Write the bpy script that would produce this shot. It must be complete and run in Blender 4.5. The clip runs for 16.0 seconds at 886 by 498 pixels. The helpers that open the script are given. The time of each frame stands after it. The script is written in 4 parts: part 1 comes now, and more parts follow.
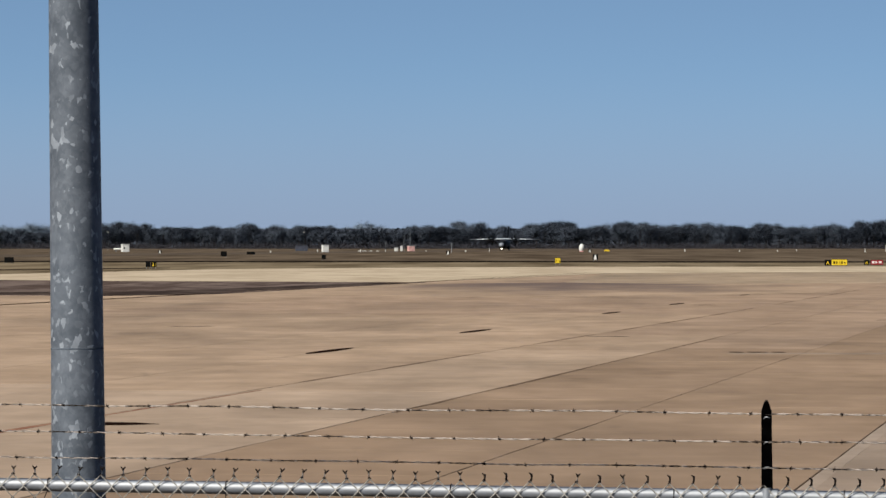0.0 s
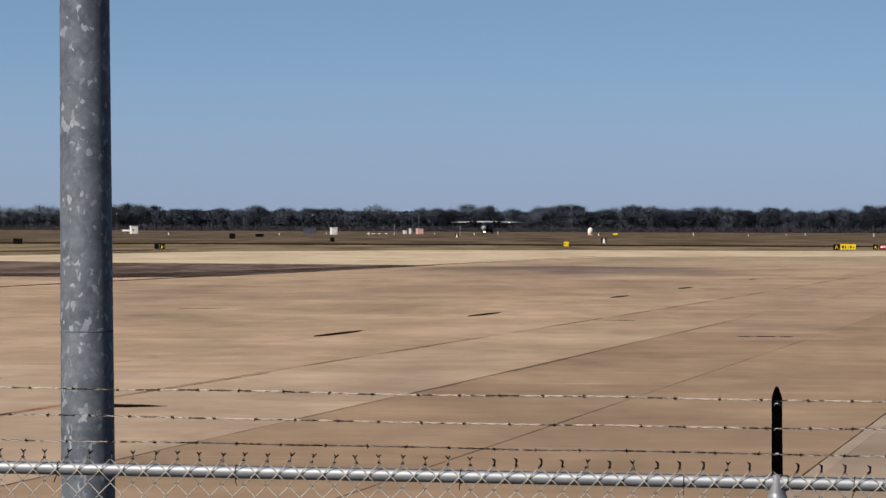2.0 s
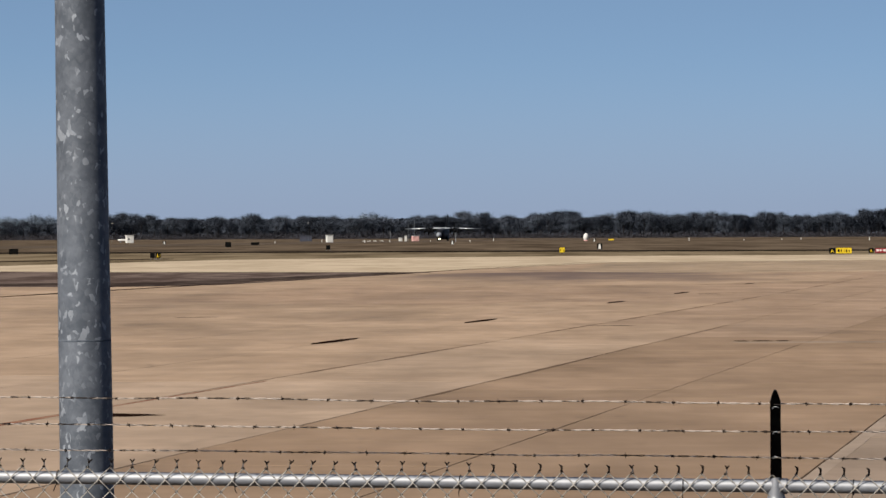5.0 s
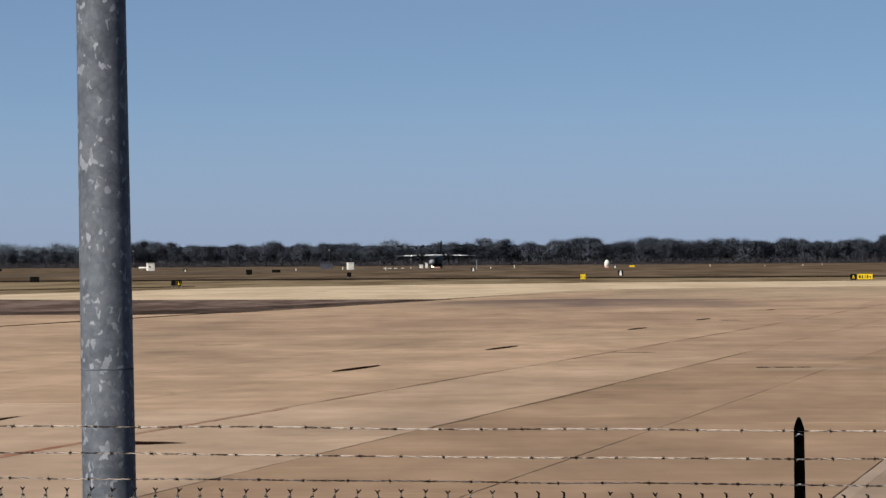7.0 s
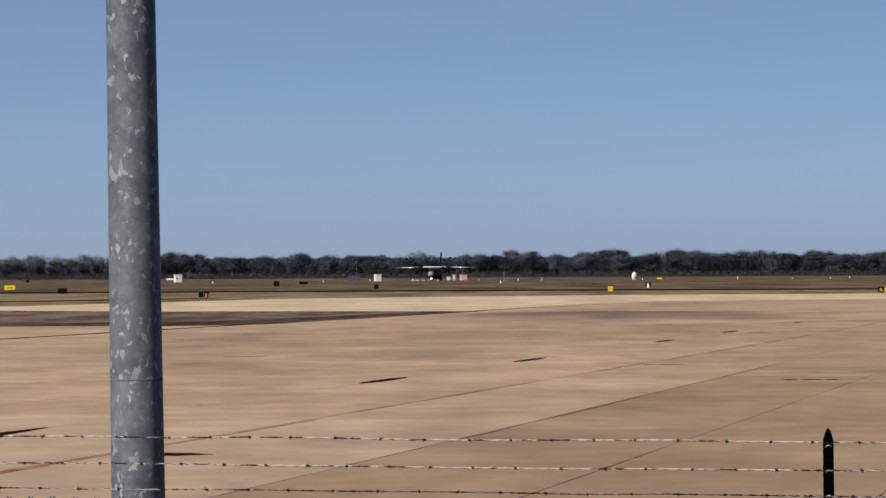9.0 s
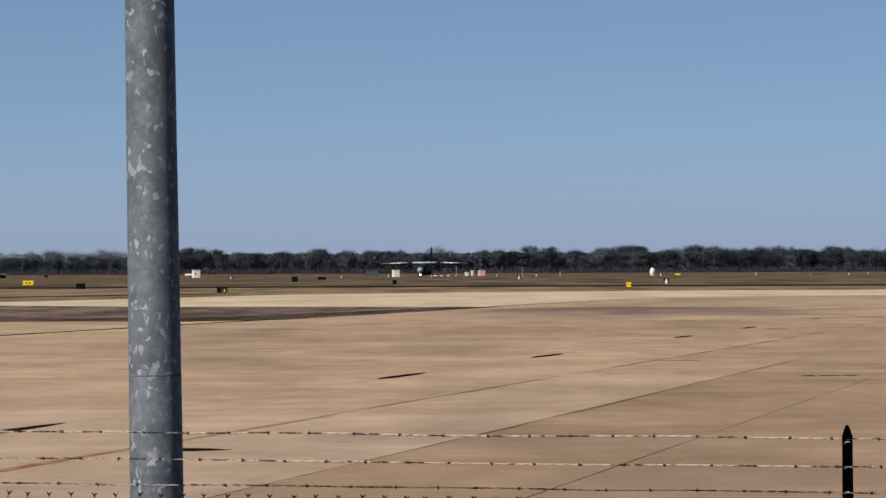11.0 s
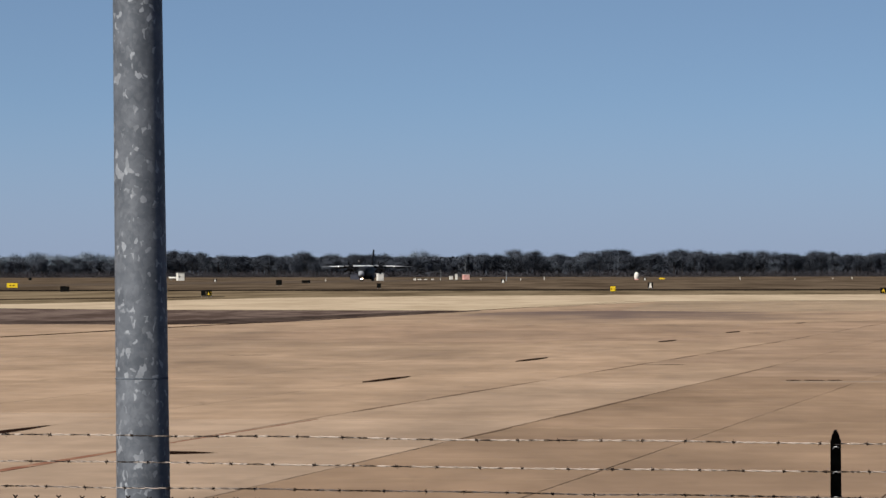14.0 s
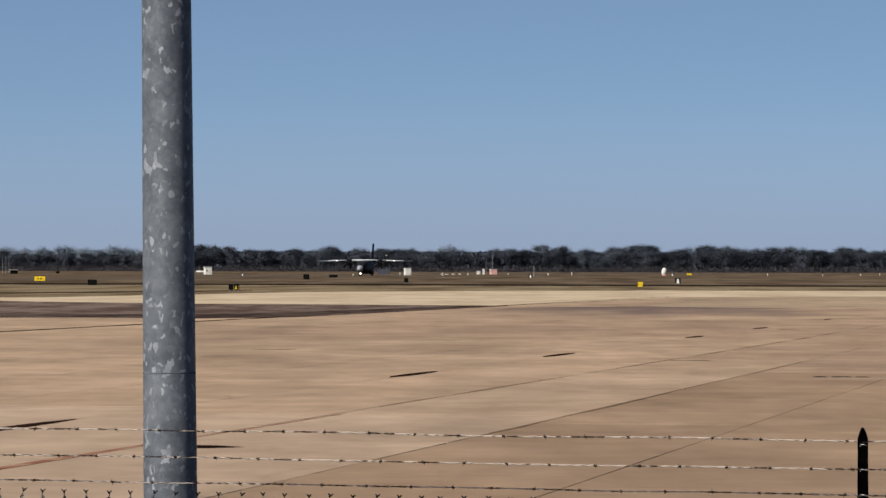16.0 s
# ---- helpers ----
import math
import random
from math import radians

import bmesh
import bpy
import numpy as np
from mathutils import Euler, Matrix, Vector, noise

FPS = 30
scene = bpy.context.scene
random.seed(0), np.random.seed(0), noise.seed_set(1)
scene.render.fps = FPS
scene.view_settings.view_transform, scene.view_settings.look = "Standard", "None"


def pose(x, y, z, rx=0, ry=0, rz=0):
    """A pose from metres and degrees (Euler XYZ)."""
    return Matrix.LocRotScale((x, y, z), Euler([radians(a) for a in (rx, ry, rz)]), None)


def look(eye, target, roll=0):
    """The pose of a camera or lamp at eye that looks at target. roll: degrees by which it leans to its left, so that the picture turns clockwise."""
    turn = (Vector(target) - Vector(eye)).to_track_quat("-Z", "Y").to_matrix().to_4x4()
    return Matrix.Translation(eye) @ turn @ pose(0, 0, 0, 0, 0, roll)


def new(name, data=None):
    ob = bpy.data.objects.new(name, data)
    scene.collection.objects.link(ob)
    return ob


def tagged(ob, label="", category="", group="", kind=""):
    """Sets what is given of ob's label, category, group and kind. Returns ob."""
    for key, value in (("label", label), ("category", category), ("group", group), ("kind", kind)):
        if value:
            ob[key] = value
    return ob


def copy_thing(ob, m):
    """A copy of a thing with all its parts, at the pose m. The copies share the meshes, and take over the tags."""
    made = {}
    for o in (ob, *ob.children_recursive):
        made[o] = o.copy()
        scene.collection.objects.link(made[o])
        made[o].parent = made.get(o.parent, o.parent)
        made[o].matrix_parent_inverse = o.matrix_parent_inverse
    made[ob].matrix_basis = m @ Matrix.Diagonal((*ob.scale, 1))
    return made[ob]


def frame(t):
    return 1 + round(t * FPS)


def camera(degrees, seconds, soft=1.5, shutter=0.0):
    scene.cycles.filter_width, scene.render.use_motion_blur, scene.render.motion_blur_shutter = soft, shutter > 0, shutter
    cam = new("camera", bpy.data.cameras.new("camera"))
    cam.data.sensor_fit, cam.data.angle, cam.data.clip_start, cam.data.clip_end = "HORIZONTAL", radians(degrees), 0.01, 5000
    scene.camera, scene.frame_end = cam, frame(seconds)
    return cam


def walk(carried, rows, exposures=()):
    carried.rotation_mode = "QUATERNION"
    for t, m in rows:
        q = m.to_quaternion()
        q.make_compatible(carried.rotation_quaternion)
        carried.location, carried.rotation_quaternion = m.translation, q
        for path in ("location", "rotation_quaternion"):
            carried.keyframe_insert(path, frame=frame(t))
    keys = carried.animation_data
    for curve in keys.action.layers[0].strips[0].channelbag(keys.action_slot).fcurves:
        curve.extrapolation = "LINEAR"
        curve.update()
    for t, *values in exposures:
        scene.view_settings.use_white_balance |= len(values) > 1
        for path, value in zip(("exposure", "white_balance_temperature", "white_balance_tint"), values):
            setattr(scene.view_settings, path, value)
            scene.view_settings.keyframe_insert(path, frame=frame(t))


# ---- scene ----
EXPO = 0.80
HC = 2.8          # eye height
cam = camera(12.0, 16.0, soft=1.45)


def gaze(x, y, z, yaw, pitch, roll):
    """Pose of the hand-held camera: it faces +y, turned left by yaw, up by pitch."""
    return pose(x, y, z, 0, 0, yaw) @ pose(0, 0, 0, 90 + pitch) @ pose(0, 0, 0, 0, 0, roll)


PATH = [
    (0.0, 0.0000, 0.0000, 2.8000, -0.0000, -0.0737, 0.0003),
    (0.5, 0.0045, -0.0020, 2.7992, -0.0117, -0.3209, 0.0143),
    (1.0, -0.0035, 0.0170, 2.7988, -0.0196, -0.3750, 0.0621),
    (1.5, -0.0124, 0.0216, 2.8018, 0.0172, -0.3535, 0.2259),
    (2.0, -0.0068, 0.0085, 2.8063, 0.1160, -0.3060, 0.2221),
    (2.5, -0.0025, -0.0071, 2.8087, 0.1659, -0.0474, 0.2454),
    (3.0, -0.0029, -0.0015, 2.8074, 0.0651, -0.0211, 0.1716),
    (3.5, -0.0024, -0.0101, 2.8063, -0.1418, -0.0530, -0.0171),
    (3.7, -0.0015, -0.0059, 2.8035, -0.1806, -0.1134, -0.0356),
    (5.8, -0.0171, -0.0039, 2.8042, 0.2802, -0.2172, -0.3377),
    (6.0, -0.0171, -0.0039, 2.8042, 0.3224, -0.1765, -0.3377),
    (6.5, -0.0185, -0.0017, 2.8064, 0.3623, 0.0674, -0.3730),
    (7.0, -0.0182, 0.0044, 2.8068, 0.3396, 0.1565, -0.3789),
    (7.5, -0.0205, -0.0058, 2.8049, 0.3345, 0.1969, -0.3130),
    (8.0, -0.0204, -0.0072, 2.8046, 0.4090, 0.2563, -0.2705),
    (8.5, -0.0194, -0.0117, 2.8052, 0.5297, 0.2566, -0.3060),
    (9.0, -0.0251, -0.0133, 2.8040, 0.7110, 0.3213, -0.2962),
    (9.5, -0.0258, -0.0135, 2.8059, 0.9029, 0.3405, -0.2880),
    (9.7, -0.0258, -0.0135, 2.8059, 0.9390, 0.3597, -0.2880),
    (11.8, -0.0282, -0.0026, 2.8038, 0.9175, 0.2159, -0.1976),
    (12.0, -0.0282, -0.0026, 2.8038, 0.8691, 0.2236, -0.1976),
    (12.5, -0.0330, -0.0134, 2.8053, 0.8053, 0.2544, -0.1851),
    (13.0, -0.0386, -0.0123, 2.8047, 0.7797, 0.2622, -0.1318),
    (13.5, -0.0422, 0.0017, 2.8048, 0.7703, 0.2771, -0.1854),
    (14.0, -0.0415, -0.0018, 2.8050, 0.7442, 0.3121, -0.0837),
    (14.5, -0.0387, -0.0163, 2.8059, 0.7380, 0.3222, -0.1468),
    (15.0, -0.0408, -0.0071, 2.8052, 0.9084, 0.4159, -0.1130),
    (15.5, -0.0465, 0.0046, 2.8047, 1.0604, 0.3440, 0.0569),
    (16.0, -0.0424, -0.0071, 2.8091, 1.1182, 0.2414, 0.1382),
]
walk(cam, [(t, gaze(*r)) for t, *r in PATH], exposures=[(0, EXPO, 6260, 7), (0.8, EXPO, 6400, 9.5), (1.8, EXPO, 6460, 10), (3.5, EXPO, 6480, 10), (6.0, EXPO, 6500, 10), (16, EXPO, 6520, 10)])

# ---- light ----
SUN_AZ, SUN_EL = 225.0, 40.0      # clockwise from +y, above the horizon
world = bpy.data.worlds.new("sky")
scene.world = world
world.use_nodes = True
wn = world.node_tree.nodes
wl = world.node_tree.links
sky = wn.new("ShaderNodeTexSky")
sky.sky_type, sky.sun_disc = "NISHITA", False
sky.sun_elevation, sky.sun_rotation = radians(SUN_EL), radians(SUN_AZ)
sky.air_density, sky.dust_density, sky.ozone_density = 1.0, 0.9, 2.3

wn["Background"].inputs[1].default_value = 0.0588
# clear winter air: the blue begins low over the horizon
coord = wn.new("ShaderNodeTexCoord")
lift = wn.new("ShaderNodeMapping")
lift.vector_type = "POINT"
lift.inputs["Location"].default_value = (0, 0, 0.13)
lift.inputs["Scale"].default_value = (1, 1, 2.0)
wl.new(coord.outputs["Generated"], lift.inputs[0])
wl.new(lift.outputs[0], sky.inputs[0])
# muted horizon haze that thins out a few degrees up
axes = wn.new("ShaderNodeSeparateXYZ")
thin = wn.new("ShaderNodeMapRange")
thin.interpolation_type = "SMOOTHSTEP"
thin.inputs[1].default_value, thin.inputs[2].default_value = -0.006, 0.045
thin.inputs[3].default_value, thin.inputs[4].default_value = 1.0, 0.0
haze = wn.new("ShaderNodeMix")
haze.data_type = "RGBA"
haze.inputs[7].default_value = (2.84, 3.51, 4.85, 1)
wl.new(coord.outputs["Generated"], axes.inputs[0])
wl.new(axes.outputs[2], thin.inputs[0])
wl.new(thin.outputs[0], haze.inputs[0])
clear = wn.new("ShaderNodeMix")
clear.data_type, clear.blend_type = "RGBA", "MULTIPLY"
clear.inputs[0].default_value = 1.0
clear.inputs[7].default_value = (0.975, 1.0, 1.01, 1)
wl.new(sky.outputs[0], clear.inputs[6])
wl.new(clear.outputs[2], haze.inputs[6])
wl.new(haze.outputs[2], wn["Background"].inputs[0])

sun_data = bpy.data.lights.new("sun", "SUN")
sun_data.energy, sun_data.angle, sun_data.color = 4.85, radians(0.53), (1.0, 0.94, 0.86)
az, el = radians(SUN_AZ), radians(SUN_EL)
toward_sun = Vector((math.sin(az) * math.cos(el), math.cos(az) * math.cos(el), math.sin(el)))
sun = new("sun", sun_data)
sun.matrix_world = look(toward_sun * 100, (0, 0, 0))


# ---- materials ----
LEAN = 9.185                       # the field's own axis, clockwise from +y

def material(name, dark, light, scale=1.0, rough=0.8, metal=0.0, bump=0.0, fine=12.0, space="world", spread=0.0, mix_low=0.35, mix_high=0.65, stretch=(1, 1, 1), turn=0.0, gloss=0.1):
    """A surface whose colour wanders between dark and light at two scales, with fine relief."""
    m = bpy.data.materials.new(name)
    m.use_nodes = True
    n, l = m.node_tree.nodes, m.node_tree.links
    b = n["Principled BSDF"]
    if space == "world":
        source = n.new("ShaderNodeNewGeometry").outputs["Position"]
    else:
        source = n.new("ShaderNodeTexCoord").outputs["Object"]
    mapping = n.new("ShaderNodeMapping")
    mapping.inputs["Scale"].default_value = stretch
    mapping.inputs["Rotation"].default_value[2] = radians(turn)
    l.new(source, mapping.inputs[0])
    big, small = n.new("ShaderNodeTexNoise"), n.new("ShaderNodeTexNoise")
    big.inputs["Scale"].default_value, big.inputs["Detail"].default_value = scale, 5
    small.inputs["Scale"].default_value, small.inputs["Detail"].default_value = scale * fine, 3
    for t in (big, small):
        l.new(mapping.outputs[0], t.inputs["Vector"])
    add = n.new("ShaderNodeMath")
    add.operation = "MULTIPLY_ADD"
    l.new(small.outputs[0], add.inputs[0])
    add.inputs[1].default_value = 0.35
    l.new(big.outputs[0], add.inputs[2])
    ramp = n.new("ShaderNodeValToRGB")
    ramp.color_ramp.elements[0].position, ramp.color_ramp.elements[1].position = mix_low + 0.17, mix_high + 0.17
    ramp.color_ramp.elements[0].color, ramp.color_ramp.elements[1].color = (*dark, 1), (*light, 1)
    l.new(add.outputs[0], ramp.inputs[0])
    colour = ramp.outputs[0]
    if spread:
        info, vary, hsv = n.new("ShaderNodeObjectInfo"), n.new("ShaderNodeMapRange"), n.new("ShaderNodeHueSaturation")
        vary.inputs[3].default_value, vary.inputs[4].default_value = 1 - spread, 1 + spread
        l.new(info.outputs["Random"], vary.inputs[0])
        l.new(vary.outputs[0], hsv.inputs["Value"])
        l.new(colour, hsv.inputs["Color"])
        colour = hsv.outputs[0]
    l.new(colour, b.inputs["Base Color"])
    b.inputs["Roughness"].default_value, b.inputs["Metallic"].default_value = rough, metal
    b.inputs["Specular IOR Level"].default_value = gloss
    if bump:
        bp = n.new("ShaderNodeBump")
        bp.inputs["Strength"].default_value, bp.inputs["Distance"].default_value = bump, 0.02
        l.new(small.outputs[0], bp.inputs["Height"])
        l.new(bp.outputs[0], b.inputs["Normal"])
    return m


def glowing(name, colour, strength):
    m = bpy.data.materials.new(name)
    m.use_nodes = True
    b = m.node_tree.nodes["Principled BSDF"]
    b.inputs["Base Color"].default_value = b.inputs["Emission Color"].default_value = (*colour, 1)
    b.inputs["Emission Strength"].default_value = strength
    return m


def galvanised(name):
    """Weathered hot-dip zinc: mottled grey with pale ragged spangles."""
    m = material(name, (0.070, 0.079, 0.092), (0.113, 0.124, 0.141), 7, 0.5, 0.0, 0.04, 6, "object", gloss=0.4)
    n, l = m.node_tree.nodes, m.node_tree.links
    b = n["Principled BSDF"]
    base = b.inputs["Base Color"].links[0].from_socket
    coord = n.new("ShaderNodeTexCoord")
    warp = n.new("ShaderNodeTexNoise")
    warp.inputs["Scale"].default_value = 22
    mapping = n.new("ShaderNodeMapping")
    mapping.inputs["Scale"].default_value = (1, 1, 0.72)
    l.new(coord.outputs["Object"], mapping.inputs[0])
    l.new(mapping.outputs[0], warp.inputs["Vector"])
    push = n.new("ShaderNodeVectorMath")
    push.operation = "MULTIPLY_ADD"
    push.inputs[1].default_value = (0.065, 0.065, 0.065)
    l.new(warp.outputs["Color"], push.inputs[0])
    l.new(mapping.outputs[0], push.inputs[2])
    cells = n.new("ShaderNodeTexVoronoi")
    cells.inputs["Scale"].default_value = 50
    l.new(push.outputs[0], cells.inputs["Vector"])
    split = n.new("ShaderNodeSeparateColor")
    l.new(cells.outputs["Color"], split.inputs[0])
    cover = n.new("ShaderNodeTexNoise")
    cover.inputs["Scale"].default_value = 5
    l.new(mapping.outputs[0], cover.inputs["Vector"])
    both = n.new("ShaderNodeMath")
    both.operation = "MULTIPLY_ADD"
    l.new(cover.outputs[0], both.inputs[0])
    both.inputs[1].default_value = 0.55
    l.new(split.outputs[0], both.inputs[2])
    pick = n.new("ShaderNodeValToRGB")
    pick.color_ramp.elements[0].position, pick.color_ramp.elements[1].position = 0.86, 1.16
    pick.color_ramp.elements.new(1.0).color = (0.09, 0.09, 0.09, 1)
    l.new(both.outputs[0], pick.inputs[0])
    mix = n.new("ShaderNodeMix")
    mix.data_type = "RGBA"
    l.new(pick.outputs[0], mix.inputs[0])
    l.new(base, mix.inputs[6])
    mix.inputs[7].default_value = (0.245, 0.262, 0.283, 1)
    l.new(mix.outputs[2], b.inputs["Base Color"])
    b.inputs["Metallic"].default_value = 0.3
    b.inputs["Specular Tint"].default_value = (0.15, 0.15, 0.15, 1)
    return m


def paving(name, dark, light):
    """Old concrete: cloudy tone, finer mottling, dark wandering stains, a tone for each slab."""
    m = material(name, dark, light, 0.30, 0.85, 0, 0.1, 4, gloss=0.02, spread=0.05, mix_low=0.30, mix_high=0.70, stretch=(1, 0.3, 1), turn=LEAN)
    n, l = m.node_tree.nodes, m.node_tree.links
    b = n["Principled BSDF"]
    base = b.inputs["Base Color"].links[0].from_socket
    where = n.new("ShaderNodeNewGeometry")
    place = n.new("ShaderNodeMapping")
    place.inputs["Rotation"].default_value[2], place.inputs["Scale"].default_value = radians(LEAN), (1, 0.22, 1)
    l.new(where.outputs["Position"], place.inputs[0])
    previous = base
    for size, low, high, depth in ((0.10, 0.47, 0.70, 0.38), (1.1, 0.62, 0.76, 0.2), (0.32, 0.58, 0.70, 0.2)):
        t = n.new("ShaderNodeTexNoise")
        t.inputs["Scale"].default_value, t.inputs["Detail"].default_value = size, 6
        t.inputs["Distortion"].default_value = 0.6
        l.new(place.outputs[0], t.inputs["Vector"])
        r = n.new("ShaderNodeMapRange")
        r.inputs[1].default_value, r.inputs[2].default_value = low, high
        r.inputs[3].default_value, r.inputs[4].default_value = 0.0, depth
        l.new(t.outputs[0], r.inputs[0])
        mix = n.new("ShaderNodeMix")
        mix.data_type = "RGBA"
        l.new(r.outputs[0], mix.inputs[0])
        l.new(previous, mix.inputs[6])
        mix.inputs[7].default_value = (0.056, 0.043, 0.034, 1)
        previous = mix.outputs[2]
    # blotches as wide as they are long, from a hand's width to several metres
    for size, low, high in ((0.12, 0.90, 1.10), (0.5, 0.93, 1.07), (1.7, 0.97, 1.03)):
        t = n.new("ShaderNodeTexNoise")
        t.inputs["Scale"].default_value, t.inputs["Detail"].default_value = size, 4
        t.inputs["Roughness"].default_value = 0.6
        l.new(where.outputs["Position"], t.inputs["Vector"])
        r = n.new("ShaderNodeMapRange")
        r.inputs[1].default_value, r.inputs[2].default_value = 0.36, 0.64
        r.inputs[3].default_value, r.inputs[4].default_value = low, high
        l.new(t.outputs[0], r.inputs[0])
        tone = n.new("ShaderNodeHueSaturation")
        l.new(r.outputs[0], tone.inputs["Value"])
        l.new(previous, tone.inputs["Color"])
        previous = tone.outputs[0]
    l.new(previous, b.inputs["Base Color"])
    return m


def stained(name, dark, light, centre, reach, stain):
    """Old concrete with one broad oil stain that thins out unevenly round its centre."""
    m = paving(name, dark, light)
    n, l = m.node_tree.nodes, m.node_tree.links
    b = n["Principled BSDF"]
    base = b.inputs["Base Color"].links[0].from_socket
    where = n.new("ShaderNodeNewGeometry")
    near = n.new("ShaderNodeMapping")
    near.inputs["Location"].default_value = (-centre[0] / reach[0], -centre[1] / reach[1], 0)
    near.inputs["Scale"].default_value = (1 / reach[0], 1 / reach[1], 0)
    l.new(where.outputs["Position"], near.inputs[0])
    far = n.new("ShaderNodeVectorMath")
    far.operation = "LENGTH"
    l.new(near.outputs[0], far.inputs[0])
    cloud = n.new("ShaderNodeTexNoise")
    cloud.inputs["Scale"].default_value, cloud.inputs["Detail"].default_value = 2.2, 5
    l.new(near.outputs[0], cloud.inputs["Vector"])
    add = n.new("ShaderNodeMath")
    add.operation = "MULTIPLY_ADD"
    add.inputs[1].default_value = 1.5
    l.new(cloud.outputs[0], add.inputs[0])
    l.new(far.outputs["Value"], add.inputs[2])
    r = n.new("ShaderNodeMapRange")
    r.inputs[1].default_value, r.inputs[2].default_value = 1.05, 1.75
    r.inputs[3].default_value, r.inputs[4].default_value = 0.95, 0.0
    l.new(add.outputs[0], r.inputs[0])
    mix = n.new("ShaderNodeMix")
    mix.data_type = "RGBA"
    l.new(r.outputs[0], mix.inputs[0])
    l.new(base, mix.inputs[6])
    mix.inputs[7].default_value = (*stain, 1)
    l.new(mix.outputs[2], b.inputs["Base Color"])
    return m


